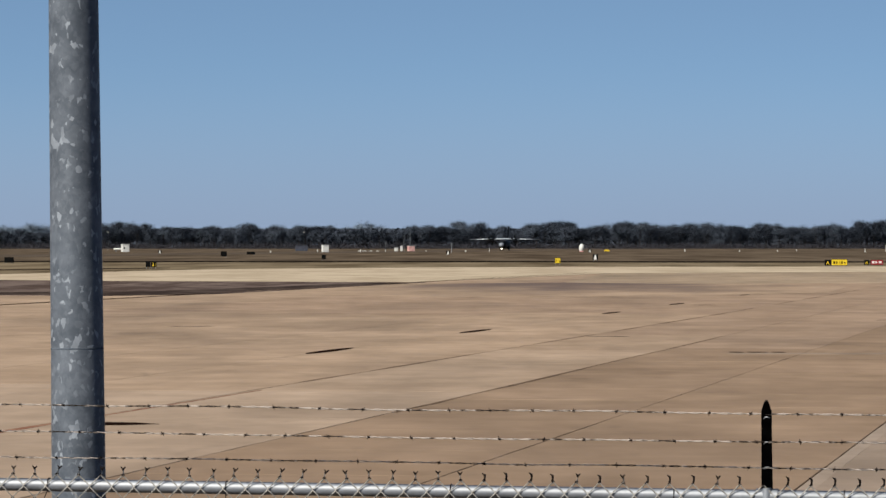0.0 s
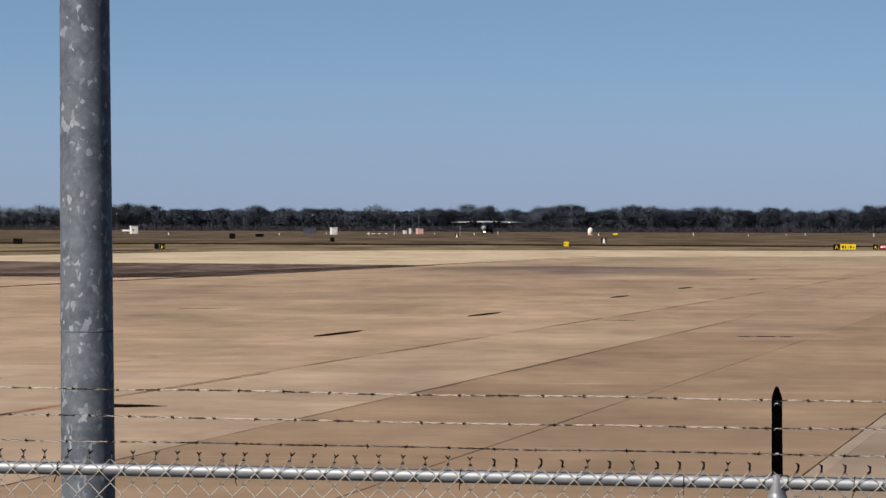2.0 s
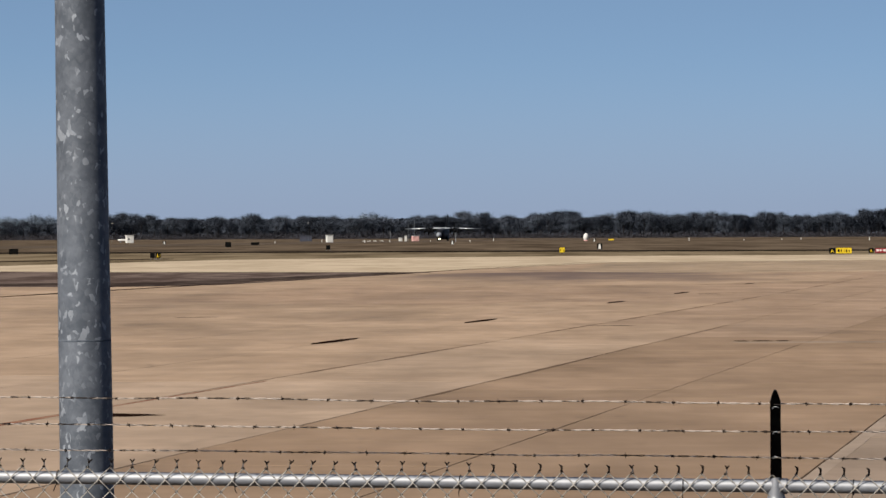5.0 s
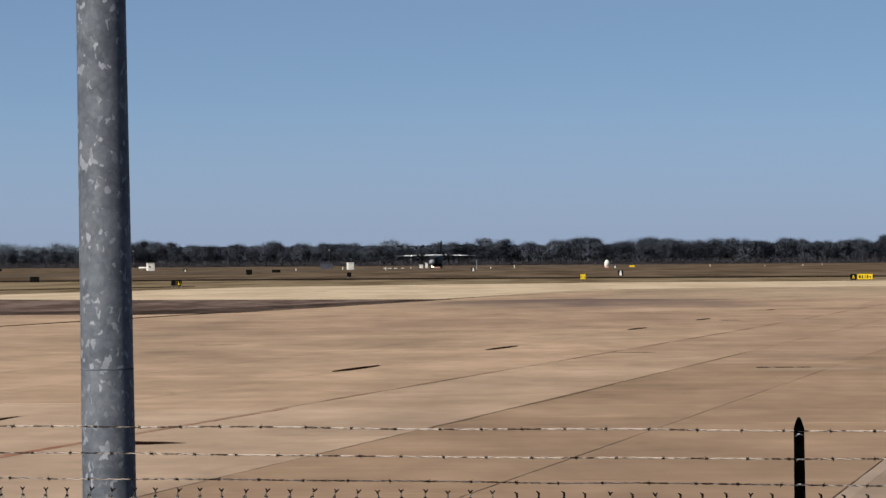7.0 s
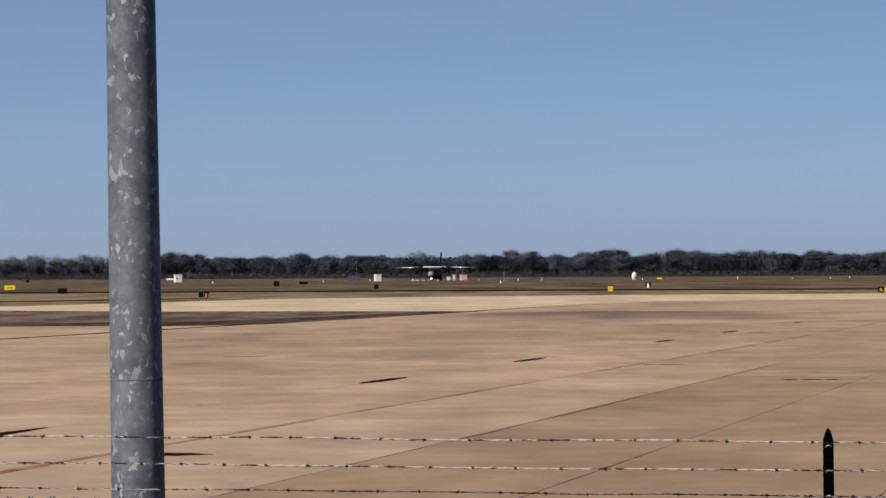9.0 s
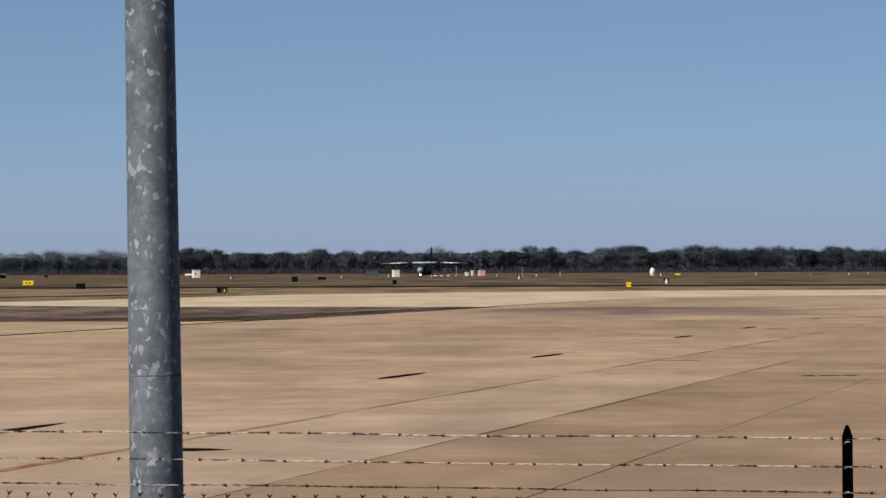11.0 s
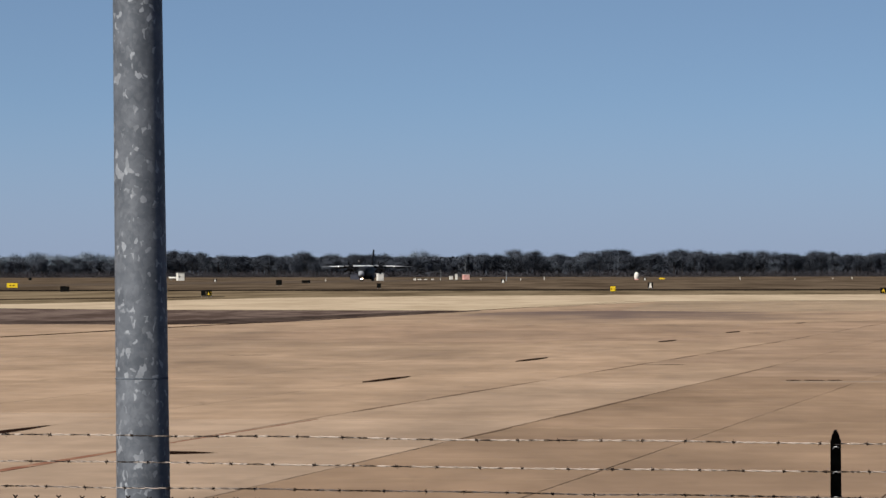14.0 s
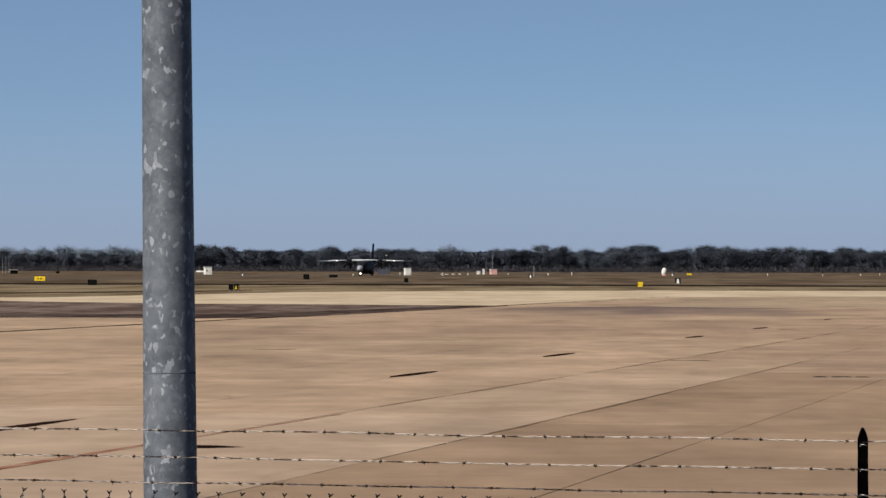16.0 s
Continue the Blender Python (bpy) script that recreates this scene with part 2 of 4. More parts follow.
M = {
    "grass": material("dry_grass", (0.042, 0.0305, 0.0205), (0.092, 0.0685, 0.0465), 0.075, 0.95, 0, 0.3, 3.1, gloss=0.0, stretch=(1, 0.10, 1), mix_low=0.36, mix_high=0.64),
    "verge": material("mown_grass", (0.070, 0.052, 0.031), (0.142, 0.109, 0.069), 0.11, 0.95, 0, 0.3, 3.1, gloss=0.0, stretch=(1, 0.12, 1), mix_low=0.36, mix_high=0.64),
    # dark brown that stands in for shadow at the grass edge
    "soil": material("grass_shadow_brown", (0.024, 0.017, 0.011), (0.06, 0.042, 0.026), 0.3, 0.95, 0, 0.2, 5, gloss=0.0),
    "concrete": paving("tan_concrete", (0.212, 0.148, 0.098), (0.276, 0.196, 0.132)),
    "grey_concrete": paving("grey_tan_concrete", (0.161, 0.109, 0.070), (0.209, 0.143, 0.094)),
    "worn_concrete": stained("stained_concrete", (0.208, 0.145, 0.096), (0.268, 0.190, 0.128), (9.0, 292.0), (16, 62.0), (0.092, 0.066, 0.055)),
    "joint_stain": paving("stained_joint", (0.080, 0.050, 0.031), (0.150, 0.100, 0.064)),
    "bright_concrete": paving("sunbleached_concrete", (0.226, 0.161, 0.109), (0.292, 0.211, 0.145)),
    "dusty_concrete": paving("dusty_concrete", (0.214, 0.155, 0.108), (0.279, 0.204, 0.143)),
    "weathered_concrete": paving("weathered_concrete", (0.184, 0.126, 0.084), (0.238, 0.166, 0.113)),
    "dark_asphalt_edge": material("stained_asphalt", (0.026, 0.0185, 0.0155), (0.062, 0.046, 0.038), 0.2, 0.9, 0, 0.2, 4, gloss=0.0, stretch=(1, 0.2, 1), mix_low=0.38, mix_high=0.66),
    "mid_concrete": paving("light_tan_concrete", (0.203, 0.149, 0.099), (0.260, 0.193, 0.130)),
    "strip_concrete": paving("strip_concrete", (0.195, 0.148, 0.110), (0.252, 0.194, 0.146)),
    "edge_concrete": paving("edge_concrete", (0.158, 0.118, 0.086), (0.210, 0.158, 0.117)),
    "pale_concrete": material("pale_concrete", (0.262, 0.206, 0.140), (0.338, 0.272, 0.190), 0.14, 0.85, 0, 0.1, 4, gloss=0.0, stretch=(1, 0.25, 1)),
    "joint": material("joint_filler", (0.030, 0.0185, 0.0125), (0.16, 0.108, 0.07), 0.13, 0.9, gloss=0.0, mix_low=0.42, mix_high=0.60),
    "asphalt": material("old_asphalt", (0.050, 0.035, 0.029), (0.106, 0.079, 0.066), 0.18, 0.9, 0, 0.2, 4, gloss=0.0, stretch=(1, 0.2, 1), mix_low=0.4, mix_high=0.6),
    "taxi_asphalt": material("dark_asphalt", (0.0078, 0.00624, 0.00468), (0.01716, 0.01326, 0.01014), 0.08, 0.9, 0, 0, 5, gloss=0.0),
    "runway_asphalt": material("worn_runway", (0.0468, 0.0351, 0.02652), (0.078, 0.06084, 0.04524), 0.05, 0.9, 0, 0, 5, gloss=0.0),
    "tar": material("tar", (0.007, 0.004, 0.003), (0.020, 0.011, 0.008), 2, 0.6, 0, 0.2, gloss=0.0),
    "worn_tar": material("worn_tar", (0.0156, 0.0117, 0.00936), (0.0936, 0.06864, 0.0507), 1.6, 0.8, 0, 0.1, gloss=0.0, mix_low=0.42, mix_high=0.56),
    "red_paint": material("faded_red_paint", (0.125, 0.047, 0.031), (0.215, 0.130, 0.086), 0.9, 0.8, gloss=0.0),
    "pole": galvanised("weathered_zinc"),
    "seam": material("dull_weld", (0.048, 0.057, 0.069), (0.085, 0.096, 0.112), 30, 0.7, 0, 0, 5, "object", gloss=0.0),
    "rail": material("galvanised_rail", (0.074, 0.079, 0.088), (0.108, 0.114, 0.125), 25, 0.5, 0.0, 0.02, 5, "object", gloss=1.0),
    "wire": material("galvanised_wire", (0.15, 0.14, 0.122), (0.36, 0.335, 0.295), 60, 0.5, 0.1, 0, 5, "object"),
    # rusted wire; the same dark colour paints the shade in the mesh hooks
    "rust_and_shade": material("rusted_and_shaded_wire", (0.007, 0.005, 0.004), (0.024, 0.016, 0.012), 40, 0.8, 0.2, 0, 5, "object"),
    "barb": material("weathered_barbed_wire", (0.0195, 0.01404, 0.01092), (0.3276, 0.2808, 0.2418), 11, 0.6, 0.3, 0, 3, "object", mix_low=0.44, mix_high=0.5),
    "arm": material("dark_steel", (0.00312, 0.00312, 0.00351), (0.00936, 0.00936, 0.00936), 20, 0.75, 0.0, 0, 5, "object", gloss=0.03),
    "bark": material("winter_bark", (0.0156, 0.01482, 0.0156), (0.0351, 0.03276, 0.03276), 0.8, 0.95, spread=0.3, gloss=0.0),
    # the haze of the distance is put into these three blue-grey twig colours
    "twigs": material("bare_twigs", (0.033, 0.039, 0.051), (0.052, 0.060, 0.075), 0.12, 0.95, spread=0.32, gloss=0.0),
    "far_twigs": material("haze_tinted_twigs", (0.045, 0.053, 0.070), (0.070, 0.080, 0.100), 0.05, 0.95, gloss=0.0),
    "pale_twigs": material("haze_paled_twigs", (0.115, 0.142, 0.180), (0.165, 0.20, 0.245), 0.3, 0.95, gloss=0.0),
    "brush": material("winter_brush", (0.031, 0.030, 0.034), (0.047, 0.044, 0.049), 0.1, 0.95, gloss=0.0),
    "black": material("black_sign_back", (0.00234, 0.00234, 0.00234), (0.00468, 0.00468, 0.0039), 3, 0.7, gloss=0.02),
    "yellow": material("yellow_sign_face", (0.42, 0.29, 0.010), (0.52, 0.37, 0.022), 3, 0.5),
    "red": material("red_sign_face", (0.15, 0.009, 0.013), (0.22, 0.015, 0.022), 3, 0.5),
    "white": material("white_paint", (0.42, 0.41, 0.375), (0.54, 0.525, 0.48), 1.5, 0.6),
    "faded_red": material("faded_red_panel", (0.42, 0.21, 0.185), (0.52, 0.32, 0.28), 1.0, 0.7),
    "steel": material("grey_steel", (0.1248, 0.1326, 0.1404), (0.2028, 0.2106, 0.2184), 2, 0.6, 0.3),
    "plane": material("grey_aircraft_paint", (0.058, 0.063, 0.071), (0.094, 0.101, 0.111), 0.7, 0.4, 0, 0, 8, "object", gloss=0.15),
    # the fuselage's shaded side, put into one dark colour
    "hull_shade": material("shade_dark_hull", (0.006, 0.0063, 0.0072), (0.012, 0.0125, 0.014), 0.7, 0.5, 0, 0, 8, "object", gloss=0.05),
    "shed": material("blue_grey_sheet", (0.038, 0.040, 0.052), (0.052, 0.055, 0.068), 0.6, 0.8, gloss=0.0),
    "plane_dark": material("dark_aircraft_paint", (0.00312, 0.00312, 0.00351), (0.0078, 0.0078, 0.00858), 0.7, 0.5, 0, 0, 8, "object", gloss=0.05),
    "plane_light": material("pale_wing_grey", (0.24, 0.25, 0.265), (0.33, 0.345, 0.36), 0.8, 0.35, 0, 0, 8, "object", gloss=0.3),
    # the sunlit front of the nose, put into a paler grey
    "nose": material("sunlit_nose_grey", (0.13, 0.138, 0.15), (0.18, 0.19, 0.205), 0.7, 0.45, 0, 0, 8, "object", gloss=0.15),
    "glass": material("dark_cockpit_glass", (0.00936, 0.0117, 0.01404), (0.0156, 0.01872, 0.02184), 1, 0.08, 0, 0, 8, "object"),
    "tyre": material("tyre_rubber", (0.00936, 0.00936, 0.00936), (0.0195, 0.01872, 0.01794), 4, 0.85, 0, 0, 8, "object"),
    "lamp": glowing("landing_lamp", (1.0, 0.80, 0.50), 8.0),
    "glow_disc": glowing("wing_glow_disc", (0.95, 0.95, 0.9), 1.0),
}


# the rail's zinc has a dull sheen over its grey
sheen = M["rail"].node_tree.nodes["Principled BSDF"]
sheen.inputs["Coat Weight"].default_value = 0.7
sheen.inputs["Coat Roughness"].default_value, sheen.inputs["Coat IOR"].default_value = 0.62, 1.8


# ---- mesh tools ----
def mesh_of(name, verts, faces, mat, smooth=False):
    me = bpy.data.meshes.new(name)
    me.from_pydata(verts, [], faces)
    me.materials.append(M[mat])
    if smooth:
        me.shade_smooth()
    me.update()
    return me


def part(name, bm, mat, parent=None, label="", smooth=False):
    me = bpy.data.meshes.new(name)
    bmesh.ops.recalc_face_normals(bm, faces=bm.faces)
    bm.to_mesh(me)
    bm.free()
    me.materials.append(M[mat])
    if smooth:
        me.shade_smooth()
    ob = new(name, me)
    ob.parent = parent
    return tagged(ob, label)


def box(bm, x, y, z, sx, sy, sz, bevel=0.0, m=None):
    """A box centred on x, y with its foot at z."""
    r = bmesh.ops.create_cube(bm, size=1, matrix=(m or Matrix()) @ Matrix.Translation((x, y, z + sz / 2)) @ Matrix.Diagonal((sx, sy, sz, 1)))
    if bevel:
        edges = list({e for v in r["verts"] for e in v.link_edges})
        bmesh.ops.bevel(bm, geom=edges, offset=bevel, segments=2, affect="EDGES")
    return bm


def tube(bm, points, radii, sides=8, cap=True, squash=None):
    """A tube through the points with a radius (or rx, rz pair) at each."""
    rings = []
    pts = [Vector(p) for p in points]
    for i, p in enumerate(pts):
        d = (pts[min(i + 1, len(pts) - 1)] - pts[max(i - 1, 0)]).normalized()
        side = d.cross(Vector((0, 0, 1)))
        side = side.normalized() if side.length > 1e-4 else Vector((1, 0, 0))
        up = side.cross(d).normalized()
        r = radii[i] if isinstance(radii, (list, tuple)) else radii
        a, b = r if isinstance(r, (list, tuple)) else (r, r)
        rings.append([bm.verts.new(p + side * a * math.cos(2 * math.pi * k / sides) + up * b * math.sin(2 * math.pi * k / sides)) for k in range(sides)])
    for r0, r1 in zip(rings, rings[1:]):
        for k in range(sides):
            bm.faces.new((r0[k], r0[(k + 1) % sides], r1[(k + 1) % sides], r1[k]))
    if cap:
        for ring in (rings[0][::-1], rings[-1]):
            bm.faces.new([bm.verts.new(v.co) for v in ring])
    return bm


def prism(bm, outline, z0, z1):
    """A flat slab of that outline in plan."""
    lo = [bm.verts.new((x, y, z0)) for x, y in outline]
    hi = [bm.verts.new((x, y, z1)) for x, y in outline]
    n = len(outline)
    bm.faces.new(hi)
    bm.faces.new(lo[::-1])
    for i in range(n):
        bm.faces.new((lo[i], lo[(i + 1) % n], hi[(i + 1) % n], hi[i]))
    return bm


def thing(name, label, category, group="", m=None):
    return_ob = tagged(new(name), label, category, group)
    if m is not None:
        return_ob.matrix_world = m
    return return_ob


# ---- ground ----
FIELD = pose(0, 0, 0, 0, 0, -LEAN)


def field(c, s):
    """Plan place of c metres across and s metres along the field's axis."""
    v = FIELD @ Vector((c, s, 0))
    return v.x, v.y


bm = bmesh.new()
bmesh.ops.create_grid(bm, x_segments=40, y_segments=40, size=4600)
tagged(part("ground", bm, "grass"), "dry brown winter grass of a flat airfield", "ground", kind="structure")

bm = prism(bmesh.new(), [(-500, 366), (-42, 368), (-24, 400), (-3, 488), (20, 500), (500, 520), (500, 622), (120, 610), (40, 622), (0, 632), (-500, 634)], -0.1, 0.02)
tagged(part("grass_verge", bm, "verge"), "paler mown grass strip beside the apron", "grass", kind="structure")

bm = prism(bmesh.new(), [(-500, 626), (0, 625), (40, 617), (120, 607), (500, 585), (500, 600), (120, 628), (40, 662), (0, 672), (-500, 674)], -0.1, 0.05)
tagged(part("taxiway", bm, "taxi_asphalt"), "narrow dark asphalt taxiway between grass strips", "taxiway", kind="structure")

bm = prism(bmesh.new(), [field(c, s) for c, s in ((-274, 300), (-229, 300), (-229, 3600), (-274, 3600))], -0.1, 0.03)
tagged(part("runway", bm, "runway_asphalt"), "long worn asphalt runway", "runway", kind="structure")

apron = tagged(part("apron", prism(bmesh.new(), [field(c, s) for c, s in ((-120, 30), (40, 30), (40, 512), (-30, 512), (-120, 400))], -0.2, 0.004), "joint"),
               "wide tan concrete apron with dark tarred joints", "apron", kind="structure")

bm = prism(bmesh.new(), [(-95, 304), (-32, 304), (-1.8, 303), (14.9, 389.6), (43, 412), (90, 420), (200, 430), (200, 510), (54, 508), (20, 500), (-2, 488), (-24, 455), (-42, 368), (-95, 326)], -0.1, 0.05)
tagged(part("far_apron", bm, "pale_concrete"), "pale newer concrete strip at the apron's far edge", "apron", kind="structure")

bm = prism(bmesh.new(), [(-95, 372), (-75, 356), (-44, 333), (-34, 319), (-24, 309), (-1.2, 300), (-12.6, 230), (-18, 223), (-24, 225), (-75, 229)], -0.1, 0.054)
tagged(part("asphalt_patch", bm, "asphalt"), "dark worn asphalt patch laid in the concrete apron", "asphalt", kind="structure")

bm = prism(bmesh.new(), [(-75, 229.6), (-24, 225.6), (-18, 223.6), (-13.1, 230.5), (-2.2, 296), (-5, 297), (-12, 262), (-17, 243), (-24, 240), (-75, 241)], -0.1, 0.058)
tagged(part("asphalt_edge", bm, "dark_asphalt_edge"), "darker stained border of the asphalt patch", "asphalt", kind="structure")

bm = prism(bmesh.new(), [field(-49.95, 150), field(-49.80, 150), field(-49.80, 392), field(-49.95, 392)], -0.1, 0.062)
tagged(part("joint_strip", bm, "joint"), "dark tarred joint along the old concrete", "joint", kind="structure")

# the grass edge's shadow, laid down as a dark strip
bm = prism(bmesh.new(), [(-72, 404), (-52, 424), (-38, 452), (-31, 478), (-34, 482), (-42, 462), (-54, 434), (-74, 414)], -0.1, 0.066)
tagged(part("grass_shadow_strip", bm, "soil"), "narrow dark strip painting the shadow along the grass edge", "soil", kind="structure")

bm = prism(bmesh.new(), [(8.7, 300), (15.5, 291), (30, 294), (80, 290), (200, 300), (200, 432), (90, 422), (43, 414), (14.8, 388)], -0.1, 0.034)
tagged(part("mid_apron", bm, "mid_concrete"), "lighter tan concrete stretch of the apron", "concrete", kind="structure")

bm = prism(bmesh.new(), [(-7, 232), (-2.5, 275), (0.5, 292), (8.6, 299.5), (15.4, 290.6), (21, 291), (26, 270), (22, 240), (14, 224), (0, 218)], -0.1, 0.036)
tagged(part("worn_patch", bm, "worn_concrete"), "darker stained stretch of the concrete apron", "concrete", kind="structure")


# ---- fence ----
FENCE = pose(0, 13.27, -0.004, 0, 0.2, -11.9)     # local x runs along the fence, local -y towards the camera
PITCH, STEP = 0.0735, 0.0385


def chain_link_fence():
    fence = thing("chain_link_fence", "galvanised chain-link fence topped by three strands of barbed wire", "fence", m=FENCE)
    x0, x1 = -5.2, 4.4
    rail = bmesh.new()
    tube(rail, [(x0, 0, 2.024), (x1, 0, 2.024)], 0.0205, 20)
    part("top_rail", rail, "rail", fence, "pale galvanised top rail", True)
    rng = random.Random(4)
    # one zigzag wire, shared by all
    bm = bmesh.new()
    pts = []
    z, k = 2.0615, 0
    while z > 0.06:
        sx = (-1) ** k
        pts.append((sx * PITCH * 0.265, -0.0235 + 0.0018 * sx, z))
        z -= STEP
        k += 1
    # each corner hooks round its neighbour; dark beads paint the hook's shade
    tube(bm, pts, 0.0023, 6)
    for p in pts[::2]:
        n0 = len(bm.faces)
        tube(bm, [(p[0] - 0.0015, p[1], p[2] - 0.0045), (p[0] + 0.0015, p[1] - 0.001, p[2]), (p[0] - 0.001, p[1], p[2] + 0.0035)], [0.0014, 0.0036, 0.0014], 5)
        bm.faces.ensure_lookup_table()
        for face in bm.faces[n0:]:
            face.material_index = 1
    me = bpy.data.meshes.new("mesh_wire")
    bm.to_mesh(me)
    bm.free()
    me.materials.append(M["wire"])
    me.materials.append(M["rust_and_shade"])
    # twisted ends above the rail
    tips = []
    for j in range(4):
        b2 = bmesh.new()
        lean = (-0.004, 0.0, 0.003, 0.008)[j]
        tube(b2, [(lean * 0.3, -0.027, 2.081), (lean - 0.001, -0.026, 2.085), (lean - 0.0065, -0.030, 2.0925)], [0.0034, 0.0028, 0.0020], 6)
        tube(b2, [(lean * 0.3, -0.024, 2.081), (lean, -0.026, 2.085), (lean + 0.0065, -0.022, 2.0915)], [0.0034, 0.0028, 0.0020], 6)
        tube(b2, [(-0.003, -0.026, 2.0655), (0.004, -0.026, 2.0668)], 0.0030, 6)
        b2.faces.ensure_lookup_table()
        n0 = len(b2.faces)
        tube(b2, [(0, -0.026, 2.062), (lean * 0.2 + 0.001, -0.027, 2.074), (lean * 0.3, -0.026, 2.082)], 0.0022, 6)
        b2.faces.ensure_lookup_table()
        for face in b2.faces[n0:]:
            face.material_index = 1
        m2 = bpy.data.meshes.new("twisted_tip")
        b2.to_mesh(m2)
        b2.free()
        m2.materials.append(M["rust_and_shade"])
        m2.materials.append(M["wire"])
        tips.append(m2)
    b2 = bmesh.new()
    tube(b2, [(0.0005, -0.026, 2.066), (0.001, -0.027, 2.070), (0.0018, -0.026, 2.074), (0.002, -0.026, 2.079), (0.0022, -0.026, 2.084), (0.0, -0.027, 2.088)], [0.0022, 0.0044, 0.0024, 0.0046, 0.0042, 0.0020], 7)
    tube(b2, [(0.001, -0.027, 2.083), (-0.004, -0.029, 2.0895), (-0.0065, -0.030, 2.090)], [0.0024, 0.0022, 0.0012], 6)
    stub = bpy.data.meshes.new("twisted_tip")
    b2.to_mesh(stub)
    b2.free()
    stub.materials.append(M["rust_and_shade"])
    n = int((x1 - x0) / PITCH)
    for i in range(n):
        x = x0 + (i + 0.5) * PITCH
        w = new("mesh_wire", me)
        w.parent, w.location = fence, (x - PITCH * 0.25, 0, 0)
        w2 = new("mesh_wire", me)
        w2.parent, w2.location, w2.rotation_euler = fence, (x + PITCH * 0.25, -0.047, 0), (0, 0, math.pi)
        t = new("twisted_tip", stub if x > 0.1 and rng.random() < 0.85 else tips[rng.choice((0, 1, 1, 2, 1, 3))])
        t.parent, t.location = fence, (x + PITCH * 0.01, 0, rng.uniform(-0.0065, -0.0015))
        t.rotation_euler = (0, 0, rng.uniform(-0.15, 0.15))
    for x in (-5.045, -2.015, 1.02, 4.055):
        b = bmesh.new()
        tube(b, [(x, 0.0, -0.3), (x, 0.0, 1.985), (x, 0, 1.988)], [0.030, 0.030, 0.026], 20)
        post = part("post", b, "rail", fence, "round galvanised line post", True)
        b = bmesh.new()
        tube(b, [(x, 0, 1.90), (x, 0, 1.955), (x, 0, 1.975), (x, -0.004, 2.0), (x, -0.012, 2.052)], [0.0335, 0.0335, 0.031, 0.026, 0.014], 16)
        tube(b, [(x - 0.034, 0, 2.024), (x + 0.034, 0, 2.024)], 0.0245, 16)
        part("post_cap", b, "rail", post, "cast loop cap round the rail", True)
        # pressed arm leaning out at 45 degrees
        b = bmesh.new()
        a = Matrix.Translation((x, -0.006, 2.048)) @ Matrix.Rotation(radians(6.8), 4, "Z") @ Matrix.Rotation(radians(45), 4, "X")
        outline = [(-0.0175, 0), (0.0175, 0), (0.0155, 0.352), (0.0105, 0.378), (0.004, 0.401), (-0.004, 0.401), (-0.0105, 0.378), (-0.0155, 0.352)]
        lo = [b.verts.new(a @ Vector((u, -0.003, v))) for u, v in outline]
        hi = [b.verts.new(a @ Vector((u, 0.003, v))) for u, v in outline]
        b.faces.new(lo)
        b.faces.new(hi[::-1])
        for i in range(8):
            b.faces.new((lo[i], hi[i], hi[(i + 1) % 8], lo[(i + 1) % 8]))
        for sgn in (-1, 1):
            box(b, sgn * 0.0145, 0.010, 0.012, 0.003, 0.020, 0.325, 0, a)
        arm = part("barb_arm", b, "arm", post, "dark pressed-steel arm leaning outwards")
        for v in (0.335, 0.222, 0.108):
            b = bmesh.new()
            tube(b, [a @ Vector((-0.008, -0.005, v - 0.010)), a @ Vector((-0.004, -0.009, v + 0.002)), a @ Vector((0.003, -0.009, v + 0.003)), a @ Vector((0.010, -0.005, v - 0.006))], 0.0018, 6)
            part("wire_clip", b, "rail", fence)
    # tie wires that hold the mesh to the rail, with loose ends
    for x in (-4.4, -3.55, -2.75, -1.30, -0.71, 0.02, 0.73, 1.26, 1.95, 2.7, 3.4):
        b = bmesh.new()
        k = rng.uniform(-0.012, 0.012)
        loop = [(x, 0.0235 * math.sin(a), 2.024 + 0.0235 * math.cos(a)) for a in (0.6, 0, -0.6, -1.2, -1.8, -2.4, -3.0, -3.6)]
        tube(b, loop, 0.0013, 6)
        tube(b, [loop[5], (x + k * 0.4, -0.028, 1.994), (x + k, -0.026, 1.982)], 0.0017, 6)
        part("tie_wire", b, "rust_and_shade", fence, "dark rusted tie wire")
    # three strands
    for row, (zz, yy, seed) in enumerate(((2.291, -0.247, 1), (2.201, -0.163, 2), (2.1175, -0.080, 3))):
        r2 = random.Random(seed)
        b = bmesh.new()
        wob = [r2.uniform(-0.0025, 0.0025) for _ in range(40)]

        def height(x):
            u = (x - x0) / 0.26
            i = int(u) % 38
            f = u - int(u)
            return zz + wob[i] * (1 - f) + wob[i + 1] * f
        for ph in (0, math.pi):
            pts = []
            x = x0
            while x < x1:
                a = x / 0.045 * 2 * math.pi / 2 + ph
                pts.append((x, yy + 0.0017 * math.cos(a), height(x) + 0.0017 * math.sin(a)))
                x += 0.011
            tube(b, pts, 0.00125, 5)
        strand = part("barbed_wire", b, "barb", fence, "twisted barbed wire, part rusted")
        barb = None
        x = x0 + r2.uniform(0, 0.1)
        while x < x1:
            if barb is None:
                b = bmesh.new()
                for a in (0.5, 2.2):
                    d = Vector((0.35, math.cos(a), math.sin(a))).normalized() * 0.009
                    tube(b, [-d, d * 0.2, d], [0.0007, 0.0014, 0.0006], 5)
                tube(b, [(-0.005, 0, 0), (0.005, 0, 0)], 0.0031, 6)
                barb = bpy.data.meshes.new("barb")
                b.to_mesh(barb)
                b.free()
                barb.materials.append(M["rust_and_shade"])
            o = new("barb", barb)
